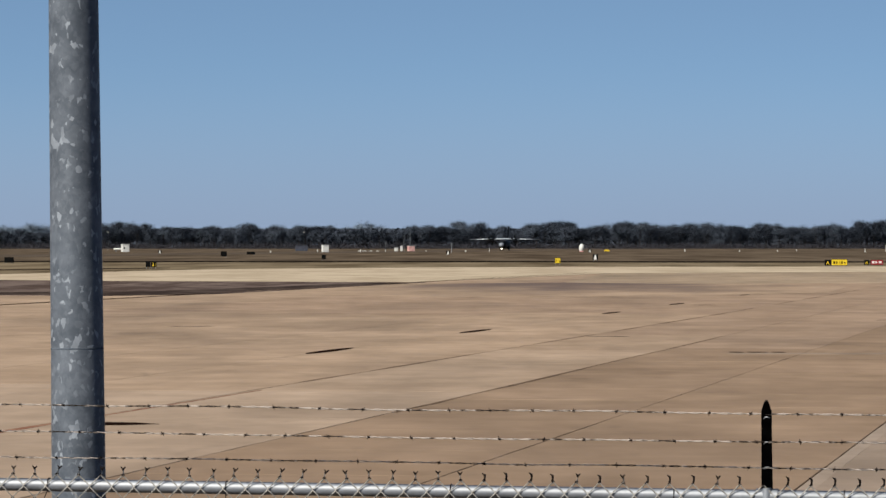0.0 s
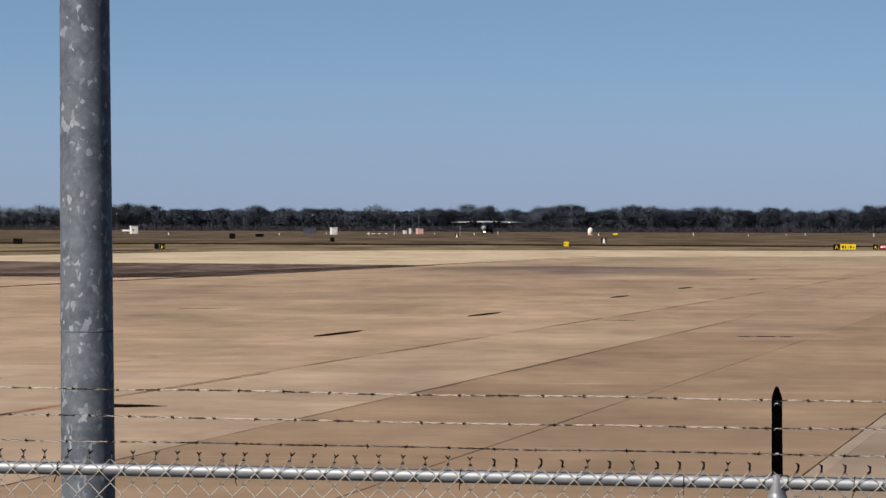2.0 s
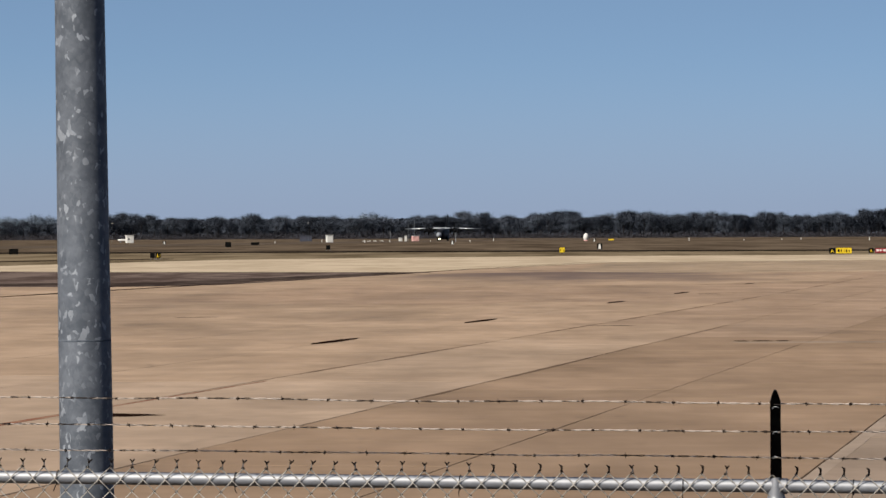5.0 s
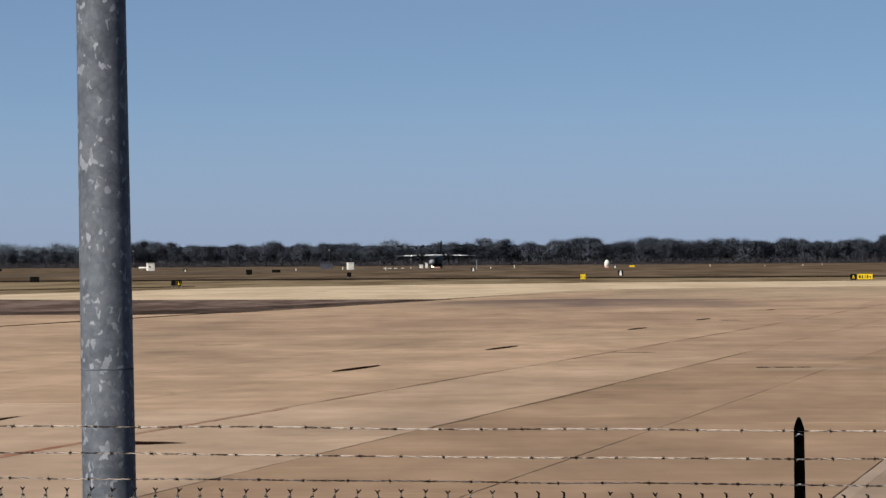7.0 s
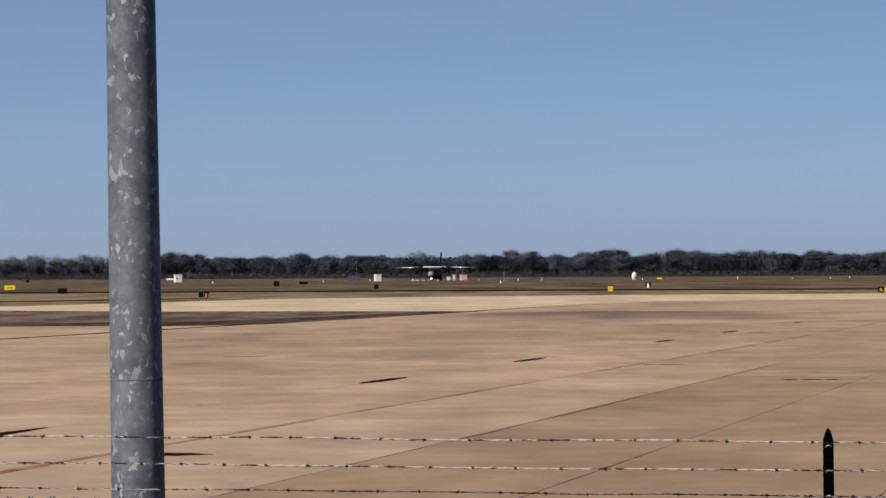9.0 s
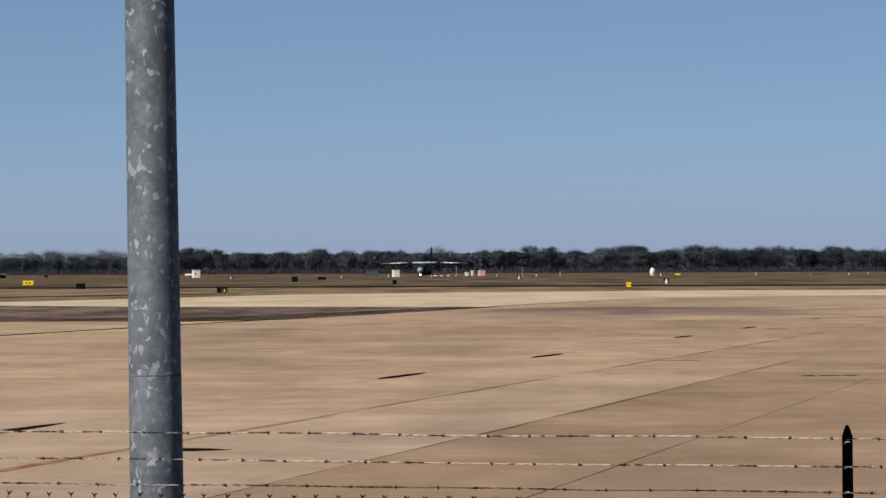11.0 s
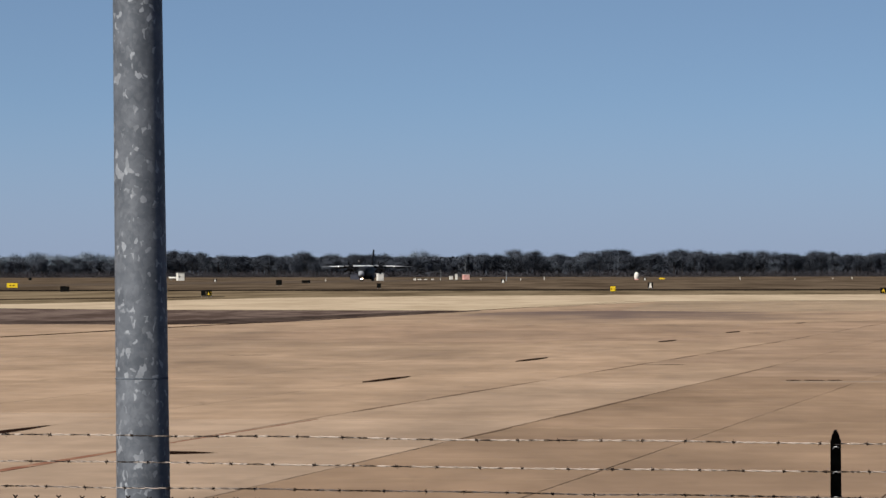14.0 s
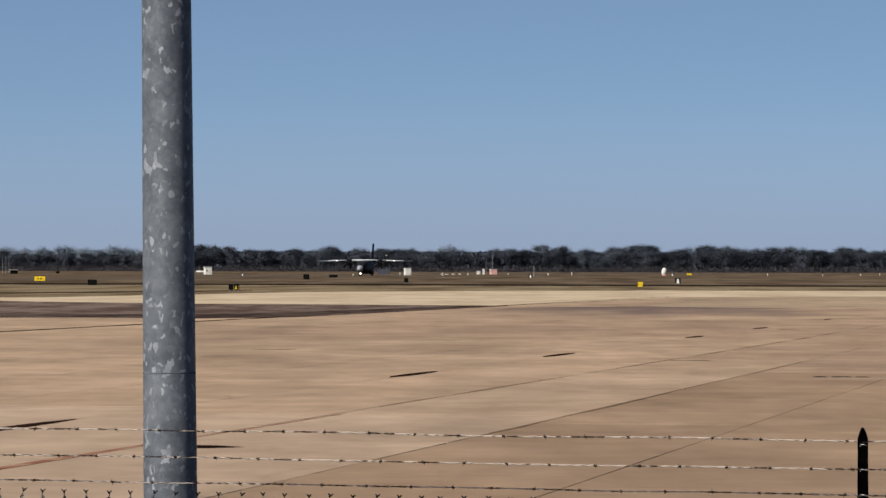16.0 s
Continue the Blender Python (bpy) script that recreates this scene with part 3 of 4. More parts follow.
            o.parent, o.location, o.rotation_euler = strand, (x, yy, height(x)), (r2.uniform(0, 6), r2.uniform(-0.4, 0.4), r2.uniform(-0.5, 0.5))
            x += r2.uniform(0.125, 0.15)
    return fence


chain_link_fence()


def steel_pole():
    """Tapered round pole behind the fence, leaning slightly."""
    b = bmesh.new()
    pts, radii = [], []
    for i in range(25):
        z = -0.4 + i * 0.42
        pts.append((-0.0108 * z, 0, z))
        radii.append(0.1261 - 0.0044 * z)
    tube(b, pts, radii, 48)
    ob = part("steel_pole", b, "pole", None, "", True)
    ob.location = (-1.580, 18.5, 0)
    b = bmesh.new()
    z, r = 2.34, 0.1261 - 0.0044 * 2.34
    tube(b, [(-0.0108 * (z + d), 0, z + d) for d in (-0.005, -0.003, 0.003, 0.005)], [r - 0.001, r + 0.0006, r + 0.0006, r - 0.001], 48, False)
    part("weld_seam", b, "seam", ob, "dull grey weld seam round the pole", True)
    tagged(ob, "tall tapered galvanised steel pole, mottled with pale spangles", "pole")
    return ob


steel_pole()


# ---- aircraft ----
def loft(bm, sections, sides=24, power=2.4):
    """Fuselage-like skin: (y, zc, half width, half height) from nose to tail."""
    rings = []
    for y, zc, w, h in sections:
        ring = []
        for k in range(sides):
            a = 2 * math.pi * k / sides
            ca, sa = math.cos(a), math.sin(a)
            ring.append(bm.verts.new((w * math.copysign(abs(ca) ** (2 / power), ca), y, zc + h * math.copysign(abs(sa) ** (2 / power), sa))))
        rings.append(ring)
    for r0, r1 in zip(rings, rings[1:]):
        for k in range(sides):
            bm.faces.new((r0[k], r0[(k + 1) % sides], r1[(k + 1) % sides], r1[k]))
    bm.faces.new(rings[0])
    bm.faces.new(rings[-1][::-1])
    return bm


def aerofoil(bm, stations, upright=False):
    """A wing skin through (span, y of leading edge, height, chord, thickness)."""
    prof = ((0, 0), (0.05, 0.32), (0.2, 0.5), (0.45, 0.48), (0.75, 0.25), (1, 0.02), (0.75, -0.14), (0.45, -0.3), (0.2, -0.34), (0.05, -0.22))
    rings = []
    for s, le, z, chord, thick in stations:
        ring = []
        for u, v in prof:
            p = (v * thick, le + u * chord, s) if upright else (s, le + u * chord, z + v * thick)
            ring.append(bm.verts.new(p))
        rings.append(ring)
    n = len(prof)
    for r0, r1 in zip(rings, rings[1:]):
        for k in range(n):
            bm.faces.new((r0[k], r0[(k + 1) % n], r1[(k + 1) % n], r1[k]))
    bm.faces.new(rings[0])
    bm.faces.new(rings[-1][::-1])
    return bm


def wheel(parent, x, y, r, w):
    b = bmesh.new()
    tube(b, [(-w / 2, 0, 0), (-w / 2 + 0.03, 0, 0), (w / 2 - 0.03, 0, 0), (w / 2, 0, 0)], [r * 0.86, r, r, r * 0.86], 20)
    ob = part("wheel", b, "tyre", parent, "black rubber aircraft tyre", True)
    ob.location = (x, y, r)
    b = bmesh.new()
    tube(b, [(-w / 2 - 0.01, 0, 0), (w / 2 + 0.01, 0, 0)], r * 0.5, 12)
    part("rim", b, "steel", ob)
    return ob


def transport_plane():
    plane = thing("transport_plane", "grey high-wing twin-turboprop transport aircraft rolling along the runway", "airplane")
    # nose at -y, ground at z = 0
    part("fuselage", loft(bmesh.new(), [(-10.4, 2.05, 0.12, 0.12), (-10.2, 2.07, 0.5, 0.48), (-9.7, 2.15, 0.88, 0.86), (-8.9, 2.32, 1.22, 1.22), (-8.0, 2.42, 1.48, 1.62),
                                       (-6.6, 2.48, 1.64, 1.88), (-4.5, 2.46, 1.70, 1.94), (2.5, 2.46, 1.70, 1.94), (5.0, 2.9, 1.55, 1.50), (8.0, 3.5, 1.2, 1.02), (10.5, 3.95, 0.75, 0.6), (12.0, 4.2, 0.25, 0.25)]),
         "hull_shade", plane, "rounded fuselage, its shade put into a dark grey", True)
    part("upper_deck", loft(bmesh.new(), [(-8.75, 3.0, 0.9, 0.42), (-8.0, 3.2, 1.34, 0.88), (-6.6, 3.24, 1.52, 1.16), (-4.5, 3.24, 1.57, 1.2), (2.5, 3.24, 1.57, 1.2), (4.6, 3.4, 1.4, 0.95)], 24), "hull_shade", plane, "crown of the fuselage in the same shade-dark grey", True)
    part("cockpit_windows", loft(bmesh.new(), [(-9.35, 2.95, 0.55, 0.12), (-9.0, 3.12, 1.0, 0.22), (-8.5, 3.3, 1.22, 0.28), (-8.05, 3.42, 1.30, 0.26)], 20), "glass", plane, "dark wrap-round cockpit glazing", True)
    part("radome", loft(bmesh.new(), [(-10.5, 2.05, 0.10, 0.10), (-10.3, 2.07, 0.42, 0.42), (-9.75, 2.15, 0.89, 0.87), (-9.5, 2.2, 0.98, 0.97)], 24), "nose", plane, "nose cone, its sunlit paleness put into the colour", True)
    part("wing", aerofoil(bmesh.new(), [(-14.35, -0.75, 4.42, 1.75, 0.26), (-5.0, -1.45, 4.62, 3.1, 0.5), (0, -1.5, 4.62, 3.2, 0.56), (5.0, -1.45, 4.62, 3.1, 0.5), (14.35, -0.75, 4.42, 1.75, 0.26)]),
         "plane", plane, "straight high grey wing", True)
    for sx in (-1, 1):
        # the sun's gleam on the outer leading edge, painted as a paler piece
        part("leading_edge", aerofoil(bmesh.new(), [(sx * 6.4, -1.39, 4.6, 0.7, 0.44), (sx * 11.6, -1.01, 4.49, 0.55, 0.34)]), "plane_light", plane, "leading edge, its sunlit gleam put into a pale grey", True)
    part("centre_section", aerofoil(bmesh.new(), [(-4.1, -1.6, 4.63, 3.3, 0.6), (0, -1.62, 4.63, 3.4, 0.64), (4.1, -1.6, 4.63, 3.3, 0.6)]), "plane_light", plane, "pale middle section of the wing", True)
    for sx in (-1, 1):
        flap = aerofoil(bmesh.new(), [(sx * 1.8, 1.5, 4.22, 1.1, 0.26), (sx * 10.6, 1.1, 4.16, 0.8, 0.2)])
        bmesh.ops.rotate(flap, verts=flap.verts, cent=(0, 1.5, 4.4), matrix=Matrix.Rotation(radians(-14), 3, "X"))
        part("flap", flap, "plane_dark", plane, "lowered dark wing flap", True)
    part("wing_fairing", loft(bmesh.new(), [(-2.6, 4.25, 0.3, 0.2), (-1.6, 4.35, 1.0, 0.42), (1.4, 4.4, 1.05, 0.45), (3.0, 4.25, 0.3, 0.15)], 16), "plane", plane, "", True)
    part("tail_fin", aerofoil(bmesh.new(), [(4.0, 5.6, 0, 6.0, 0.8), (5.2, 7.6, 0, 4.2, 0.72), (9.6, 10.0, 0, 2.3, 0.46), (9.75, 10.3, 0, 1.7, 0.22)], True), "plane_dark", plane, "tall swept tail fin", True)
    part("tailplane", aerofoil(bmesh.new(), [(-6.1, 10.2, 4.75, 1.7, 0.2), (0, 9.2, 4.6, 2.9, 0.34), (6.1, 10.2, 4.75, 1.7, 0.2)]), "plane", plane, "", True)
    b = bmesh.new()
    tube(b, [(0, 10.6, 9.7), (0, 10.6, 9.95)], [0.1, 0.04], 8)
    part("beacon", b, "plane_dark", plane, "small beacon on the fin")
    for sx in (-1, 1):
        part("gear_sponson", loft(bmesh.new(), [(-2.9, 1.25, 0.1, 0.1), (-2.2, 1.15, 0.45, 0.6), (0, 1.1, 0.62, 0.72), (1.8, 1.15, 0.5, 0.6), (3.2, 1.4, 0.1, 0.12)], 14), "plane_dark", plane, "", True).location.x = sx * 1.6
        for yy in (-0.75, 0.65):
            wheel(plane, sx * 1.82, yy, 0.52, 0.42)
        b = bmesh.new()
        box(b, sx * 1.75, 0, 0.45, 0.2, 1.5, 0.6, 0.04)
        part("main_leg", b, "plane_dark", plane)
        nac = part("engine_nacelle", loft(bmesh.new(), [(-3.75, 4.05, 0.52, 0.58), (-3.4, 3.95, 0.74, 0.92), (-2.2, 3.85, 0.84, 1.12), (0.0, 3.95, 0.74, 0.95), (2.2, 4.4, 0.3, 0.25), (2.9, 4.45, 0.08, 0.08)], 18), "plane_dark", plane, "dark engine nacelle under the wing", True)
        nac.location.x = sx * 4.75
        b = bmesh.new()
        loft(b, [(-3.72, 3.2, 0.3, 0.14), (-3.2, 3.1, 0.34, 0.18), (-2.2, 3.1, 0.24, 0.1)], 12)
        part("air_intake", b, "plane_dark", nac)
        b = bmesh.new()
        loft(b, [(-0.78, 0, 0.05, 0.05), (-0.5, 0, 0.26, 0.26), (0.0, 0, 0.36, 0.36)], 14, 2)
        prop = part("propeller", b, "plane_dark", plane, "six-bladed propeller", True)
        prop.location = (sx * 4.75, -3.76, 4.1)
        blade_bm = bmesh.new()
        aerofoil(blade_bm, [(0.3, -0.06, 0, 0.16, 0.12), (0.9, -0.14, 0, 0.36, 0.09), (1.6, -0.24, 0, 0.58, 0.06), (2.06, -0.14, 0, 0.36, 0.03)], True)
        bmesh.ops.rotate(blade_bm, verts=blade_bm.verts, cent=(0, 0, 0), matrix=Matrix.Rotation(radians(62), 3, "Z"))
        first = part("blade", blade_bm, "plane_dark", prop, "", True)
        first.location.y = -0.25
        for k in range(1, 6):
            o = new("blade", first.data)
            o.parent, o.location, o.rotation_euler = prop, (0, -0.25, 0), (0, radians(60 * k), 0)
        PROPS.append(prop)
        # small disc that glows by itself on each outer wing
        b = bmesh.new()
        tube(b, [(sx * 8.8, -1.28, 4.5), (sx * 8.8, -1.05, 4.5)], [0.11, 0.13], 10)
        part("wing_glow", b, "glow_disc", plane, "small glowing disc on the wing")
    b = bmesh.new()
    tube(b, [(0, -7.6, 1.3), (0, -8.1, 0.4)], 0.09, 8)
    box(b, 0, -8.1, 0.36, 0.5, 0.1, 0.1)
    box(b, 0, -8.3, 0.62, 0.5, 0.45, 0.08)
    part("nose_leg", b, "steel", plane)
    for sx in (-0.28, 0.28):
        wheel(plane, sx, -8.1, 0.38, 0.2)
    b = bmesh.new()
    for sx in (-0.2, 0.2):
        tube(b, [(sx, -8.66, 0.68), (sx, -8.5, 0.68)], [0.15, 0.1], 14)
    part("landing_lamp", b, "lamp", plane, "bright lit landing lamps on the nose leg")
    return plane


PROPS = []
plane = transport_plane()


# ---- trees ----
def twigs(centres, sizes, rng, slim=0.16, lift=0.5):
    """Many slender twig blades as one vertex and face list."""
    n = len(centres)
    way = rng.normal(0, 1, (n, 3)) + (0, 0, lift)
    way /= np.linalg.norm(way, axis=1)[:, None]
    size = np.asarray(sizes)[:, None]
    side = np.cross(way, rng.normal(0, 1, (n, 3)))
    side /= np.linalg.norm(side, axis=1)[:, None]
    c = np.asarray(centres)
    v = np.stack([c - way * size + side * size * slim, c - way * size - side * size * slim, c + way * size * rng.uniform(0.6, 1.3, (n, 1))], 1).reshape(-1, 3)
    return v, np.arange(3 * n).reshape(-1, 3)


def foliage(name, v, f, mat, outward):
    """A mass of blades that takes the light as a soft rounded mass, by normals that point outward."""
    me = mesh_of(name, v.tolist(), f.tolist(), mat, True)
    nrm = outward / np.linalg.norm(outward, axis=1)[:, None]
    me.normals_split_custom_set_from_vertices(nrm.tolist())
    return new(name, me)


def tree_kind(seed, height, spread, density, twig="twigs", label="bare winter tree with a dark twiggy crown"):
    rng, pr = np.random.default_rng(seed), random.Random(seed)
    tree = thing("tree", label, "tree", "trees along the field's far edge")
    b = bmesh.new()
    tube(b, [(0, 0, -0.3), (0.1, 0, height * 0.3), (0.0, 0.1, height * 0.62), (0.2, 0, height * 0.95)], [0.32, 0.24, 0.15, 0.04], 7)
    tips = []
    for i in range(15):
        z = height * pr.uniform(0.22, 0.8)
        a = pr.uniform(0, 2 * math.pi)
        reach = spread * (1.1 - 1.1 * abs(z / height - 0.48)) * pr.uniform(0.6, 1.0)
        up = height * pr.uniform(0.1, 0.26)
        mid = (reach * 0.5 * math.cos(a), reach * 0.5 * math.sin(a), z + up * 0.45)
        tip = (reach * math.cos(a), reach * math.sin(a), min(z + up, height * (1.0 - 0.16 * (reach / spread) ** 2) * pr.uniform(0.93, 1.0)))
        tube(b, [(0, 0, z), mid, tip], [0.12, 0.075, 0.025], 5)
        tips += [mid, tip, tip]
        for k in range(3):
            t2 = (tip[0] + pr.uniform(-1, 1), tip[1] + pr.uniform(-1, 1), tip[2] + pr.uniform(-0.3, 0.7))
            tube(b, [mid, t2], [0.05, 0.02], 4)
            tips.append(t2)
    tips += [(pr.uniform(-0.5, 0.5), 0, height * pr.uniform(0.85, 1)) for _ in range(5)]
    tips = np.array(tips)
    part("trunk", b, "bark", tree)
    density *= 4
    pick = rng.integers(0, len(tips), density)
    c = tips[pick] + rng.normal(0, 1, (density, 3)) * (0.95, 0.95, 0.72)
    v, f = twigs(c, rng.uniform(0.14, 0.42, density), rng, 0.24)
    clump = np.repeat(tips[pick], 3, 0)
    crown = foliage("crown", v, f, twig, (v - clump) * 0.22 + (v - (0, 0, height * 0.5)) * (0.10, 0.10, 0.10) + (0, -0.5, 0.6))
    crown.parent = tree
    return tree


def tree_line():
    kinds = [tree_kind(20 + i, h, s, n) for i, (h, s, n) in enumerate(((12.5, 4.2, 1500), (11.2, 4.8, 1500), (13.2, 4.6, 1600), (10.2, 4.0, 1300), (12.0, 5.2, 1700), (9.0, 4.2, 1300), (13.0, 3.4, 700)))]
    hazy = tree_kind(40, 12.6, 4.4, 1100, "pale_twigs", "winter tree behind the first trees, paled by haze in its colour")
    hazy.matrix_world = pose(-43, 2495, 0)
    rng = random.Random(9)
    profile = ((-330, 0.74), (-240, 0.70), (-216, 0.76), (-203, 1.0), (-150, 0.98), (-140, 0.88), (-105, 0.95), (-75, 0.9), (-58, 0.86), (-34, 0.86), (-25, 0.9), (15, 0.97), (60, 0.96), (95, 1.1), (112, 1.04), (135, 0.93), (160, 1.0), (200, 0.93), (245, 1.06), (320, 1.0))

    def tall(x):
        for (a, u), (b, w) in zip(profile, profile[1:]):
            if a <= x <= b:
                return u + (w - u) * (x - a) / (b - a)
        return 0.97
    used = set()
    x = -325.0
    while x < 300:
        for row, y in ((0, 2330), (1, 2362), (2, 2400)):
            i = rng.randrange(6) if rng.random() > 0.08 else 6
            k = tall(x) * rng.uniform(0.84, 1.08) * (0.96, 1.04, 1.10)[row]
            m = pose(x + rng.uniform(-2, 2) + row * 1.6, y + rng.uniform(-9, 9), 0, 0, 0, rng.uniform(0, 360))
            if i not in used:
                used.add(i)
                kinds[i].matrix_world = m @ Matrix.Diagonal((k, k, k, 1))
            else:
                o = copy_thing(kinds[i], m)
                o.scale = (k * rng.uniform(0.9, 1.15), k, k)
        x += rng.uniform(5.0, 7.6)
    # paler trees that stand up behind the others, with haze in their colour
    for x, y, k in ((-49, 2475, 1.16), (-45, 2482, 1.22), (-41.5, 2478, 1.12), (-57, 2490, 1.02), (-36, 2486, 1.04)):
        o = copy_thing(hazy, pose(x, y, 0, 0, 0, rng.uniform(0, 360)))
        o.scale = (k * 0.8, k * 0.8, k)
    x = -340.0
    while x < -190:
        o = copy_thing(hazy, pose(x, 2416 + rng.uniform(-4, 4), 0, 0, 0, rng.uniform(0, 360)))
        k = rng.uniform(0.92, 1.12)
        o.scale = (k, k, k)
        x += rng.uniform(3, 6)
    # undergrowth and the woods behind
    g = np.random.default_rng(5)
    n = 200000
    c = np.c_[g.uniform(-335, 315, n), g.uniform(2280, 2330, n), np.abs(g.normal(0, 1, n)) * 1.5]
    v, f = twigs(c, g.uniform(0.1, 0.26, n), g, 0.45)
    tagged(foliage("undergrowth", v, f, "brush", np.repeat(g.normal(0, 0.35, (n, 3)), 3, 0) + (0, -0.5, 0.8)), "tangled bare brush below the trees", "brush", kind="stuff")
    # the woods behind carry the haze as a lighter blue-grey
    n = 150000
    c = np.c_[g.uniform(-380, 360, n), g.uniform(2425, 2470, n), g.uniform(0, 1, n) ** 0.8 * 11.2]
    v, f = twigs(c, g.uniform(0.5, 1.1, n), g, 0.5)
    tagged(foliage("far_woods", v, f, "far_twigs", np.repeat(g.normal(0, 0.35, (n, 3)), 3, 0) + (0, -0.5, 0.8)), "dense winter woods behind the first trees, greyed by haze in their colour", "woods", kind="stuff")


tree_line()


# ---- airfield signs and huts ----
def spot(x, y):
    """Plan place on the ground of a sight line, in units of the long lens (7459 per radian), from the eye."""
    d = 7459.2 * HC / (y + 0.9)
    return x / 7459.2 * d, d


def board(name, label, x, y, w, h, face, group="airfield signs", inset=None, turn=0.0):
    """A sign cabinet on two short legs; the face looks at -y."""
    px, py = spot(x, y)
    s = thing(name, label, "sign", group, pose(px, py, 0.03, 0, 0, turn))
    b = bmesh.new()
    box(b, 0, 0.12, 0.16, w, 0.24, h, 0.02)
    body = part("cabinet", b, "black", s, "dark metal cabinet")
    for sx in (-1, 1):
        b = bmesh.new()
        tube(b, [(sx * w * 0.36, 0.12, -0.03), (sx * w * 0.36, 0.12, 0.2)], 0.035, 8)
        part("leg", b, "steel", s)
    if face:
        b = bmesh.new()
        box(b, 0, -0.008, 0.2, w - 0.06, 0.016, h - 0.08)
        part("face", b, face, s)
    return s


def bars(s, mat, rows):
    """Plain bars for writing too far off to read: (x, z, width, height)."""
    for x, z, w, h in rows:
        b = bmesh.new()
        box(b, x, -0.022, z, w, 0.008, h)
        part("legend_bar", b, mat, s)


def letter_a(s, mat, x, z, size):
    cu = bpy.data.curves.new("letter", "FONT")
    cu.body, cu.size, cu.align_x, cu.extrude = "A", size, "CENTER", 0.006
    tmp = bpy.data.objects.new("letter", cu)
    scene.collection.objects.link(tmp)
    bpy.context.view_layer.update()
    me = bpy.data.meshes.new_from_object(tmp.evaluated_get(bpy.context.evaluated_depsgraph_get()))
    bpy.data.objects.remove(tmp)
    me.materials.clear()
    me.materials.append(M[mat])
    o = new("letter", me)
    o.parent, o.location, o.rotation_euler = s, (x, -0.026, z), (radians(90), 0, 0)


def signs():
    for x, y, w, h in ((-768, 35.4, 1.25, 0.75), (-388, 23.6, 1.2, 1.05), (-340, 19.8, 2.0, 0.68), (-211, 28.8, 0.7, 0.72), (-829, 13.6, 1.1, 0.8)):
        board("airfield_sign", "black back of an airfield sign standing in dry grass", x, y, w, h, None)
    s = board("airfield_sign", "small black sign cabinet beside a yellow one", -522, 43.6, 0.52, 0.6, None)
    s = board("direction_sign", "small yellow sign with a black symbol", -512, 43.6, 0.6, 0.62, "black")
    bars(s, "yellow", ((-0.06, 0.24, 0.22, 0.09), (-0.06, 0.36, 0.13, 0.1), (-0.06, 0.48, 0.06, 0.14), (0.22, 0.24, 0.03, 0.36)))
    s = board("direction_sign", "square yellow sign on short legs in the grass", 203, 36.6, 0.74, 0.72, "yellow")
    bars(s, "black", ((-0.2, 0.36, 0.06, 0.3), (0.24, 0.3, 0.05, 0.3)))
    s = board("direction_sign", "wide yellow sign in distant grass", -861, 28.0, 1.9, 0.85, "yellow")
    bars(s, "black", ((-0.3, 0.45, 0.3, 0.2), (0.25, 0.45, 0.4, 0.2)))
    s = board("direction_sign", "small wide yellow sign far across the field", 290, 13.9, 1.8, 0.6, "yellow")
    s = board("location_sign", "black sign with a yellow letter beside a yellow panel", 681, 40.6, 0.72, 0.68, "black")
    letter_a(s, "yellow", 0, 0.27, 0.62)
    s = board("direction_sign", "wide yellow panel with black writing beside the taxiway", 701.5, 40.6, 1.9, 0.74, "yellow")
    bars(s, "black", ((-0.62, 0.36, 0.22, 0.3), (-0.3, 0.34, 0.12, 0.34), (0.05, 0.34, 0.05, 0.3), (0.32, 0.36, 0.16, 0.3), (0.62, 0.46, 0.22, 0.1), (0.68, 0.36, 0.08, 0.1)))
    s = board("location_sign", "black sign with a yellow letter beside a red panel", 750, 39.6, 0.6, 0.62, "black")
    letter_a(s, "yellow", 0, 0.26, 0.5)
    s = board("holding_sign", "red panel with white writing beside the taxiway", 768, 39.6, 1.55, 0.62, "red")
    bars(s, "white", ((-0.46, 0.36, 0.3, 0.26), (-0.12, 0.36, 0.2, 0.26), (0.12, 0.46, 0.14, 0.06), (0.4, 0.36, 0.34, 0.26)))
    # black markers with a pale wedge
    for x, y, k in ((269.5, 30.0, 1.0), (9, 19.8, 1.0), (-501, 17.4, 0.95), (260, 15.4, 1.0)):
        s = board("marker", "black marker board with a pale wedge on it", x, y, 0.85 * k, 0.9 * k, None, "marker boards")
        b = bmesh.new()
        pts = [(-0.24 * k, 0.2), (0.22 * k, 0.2), (0.1 * k, 0.18 + 0.78 * k), (-0.09 * k, 0.18 + 0.78 * k)]
        lo = [b.verts.new((u, -0.03, v)) for u, v in pts]
        hi = [b.verts.new((u, -0.002, v)) for u, v in pts]
        b.faces.new(lo)
        b.faces.new(hi[::-1])
        for i in range(4):
            b.faces.new((lo[i], hi[i], hi[(i + 1) % 4], lo[(i + 1) % 4]))
        part("wedge", b, "white", s, "pale wedge")
    for x, w in ((-148, 0.9), (-139, 1.4), (-128, 1.2), (-116, 1.0)):
        px, py = spot(x, 12.8)
        b = bmesh.new()
        box(b, 0, 0, -0.02, w, 0.5, 0.28, 0.04)
        o = tagged(part("light_box", b, "white"), "low white approach-light box on the grass", "light box", "approach-light boxes")
        o.location = (px, py, 0)
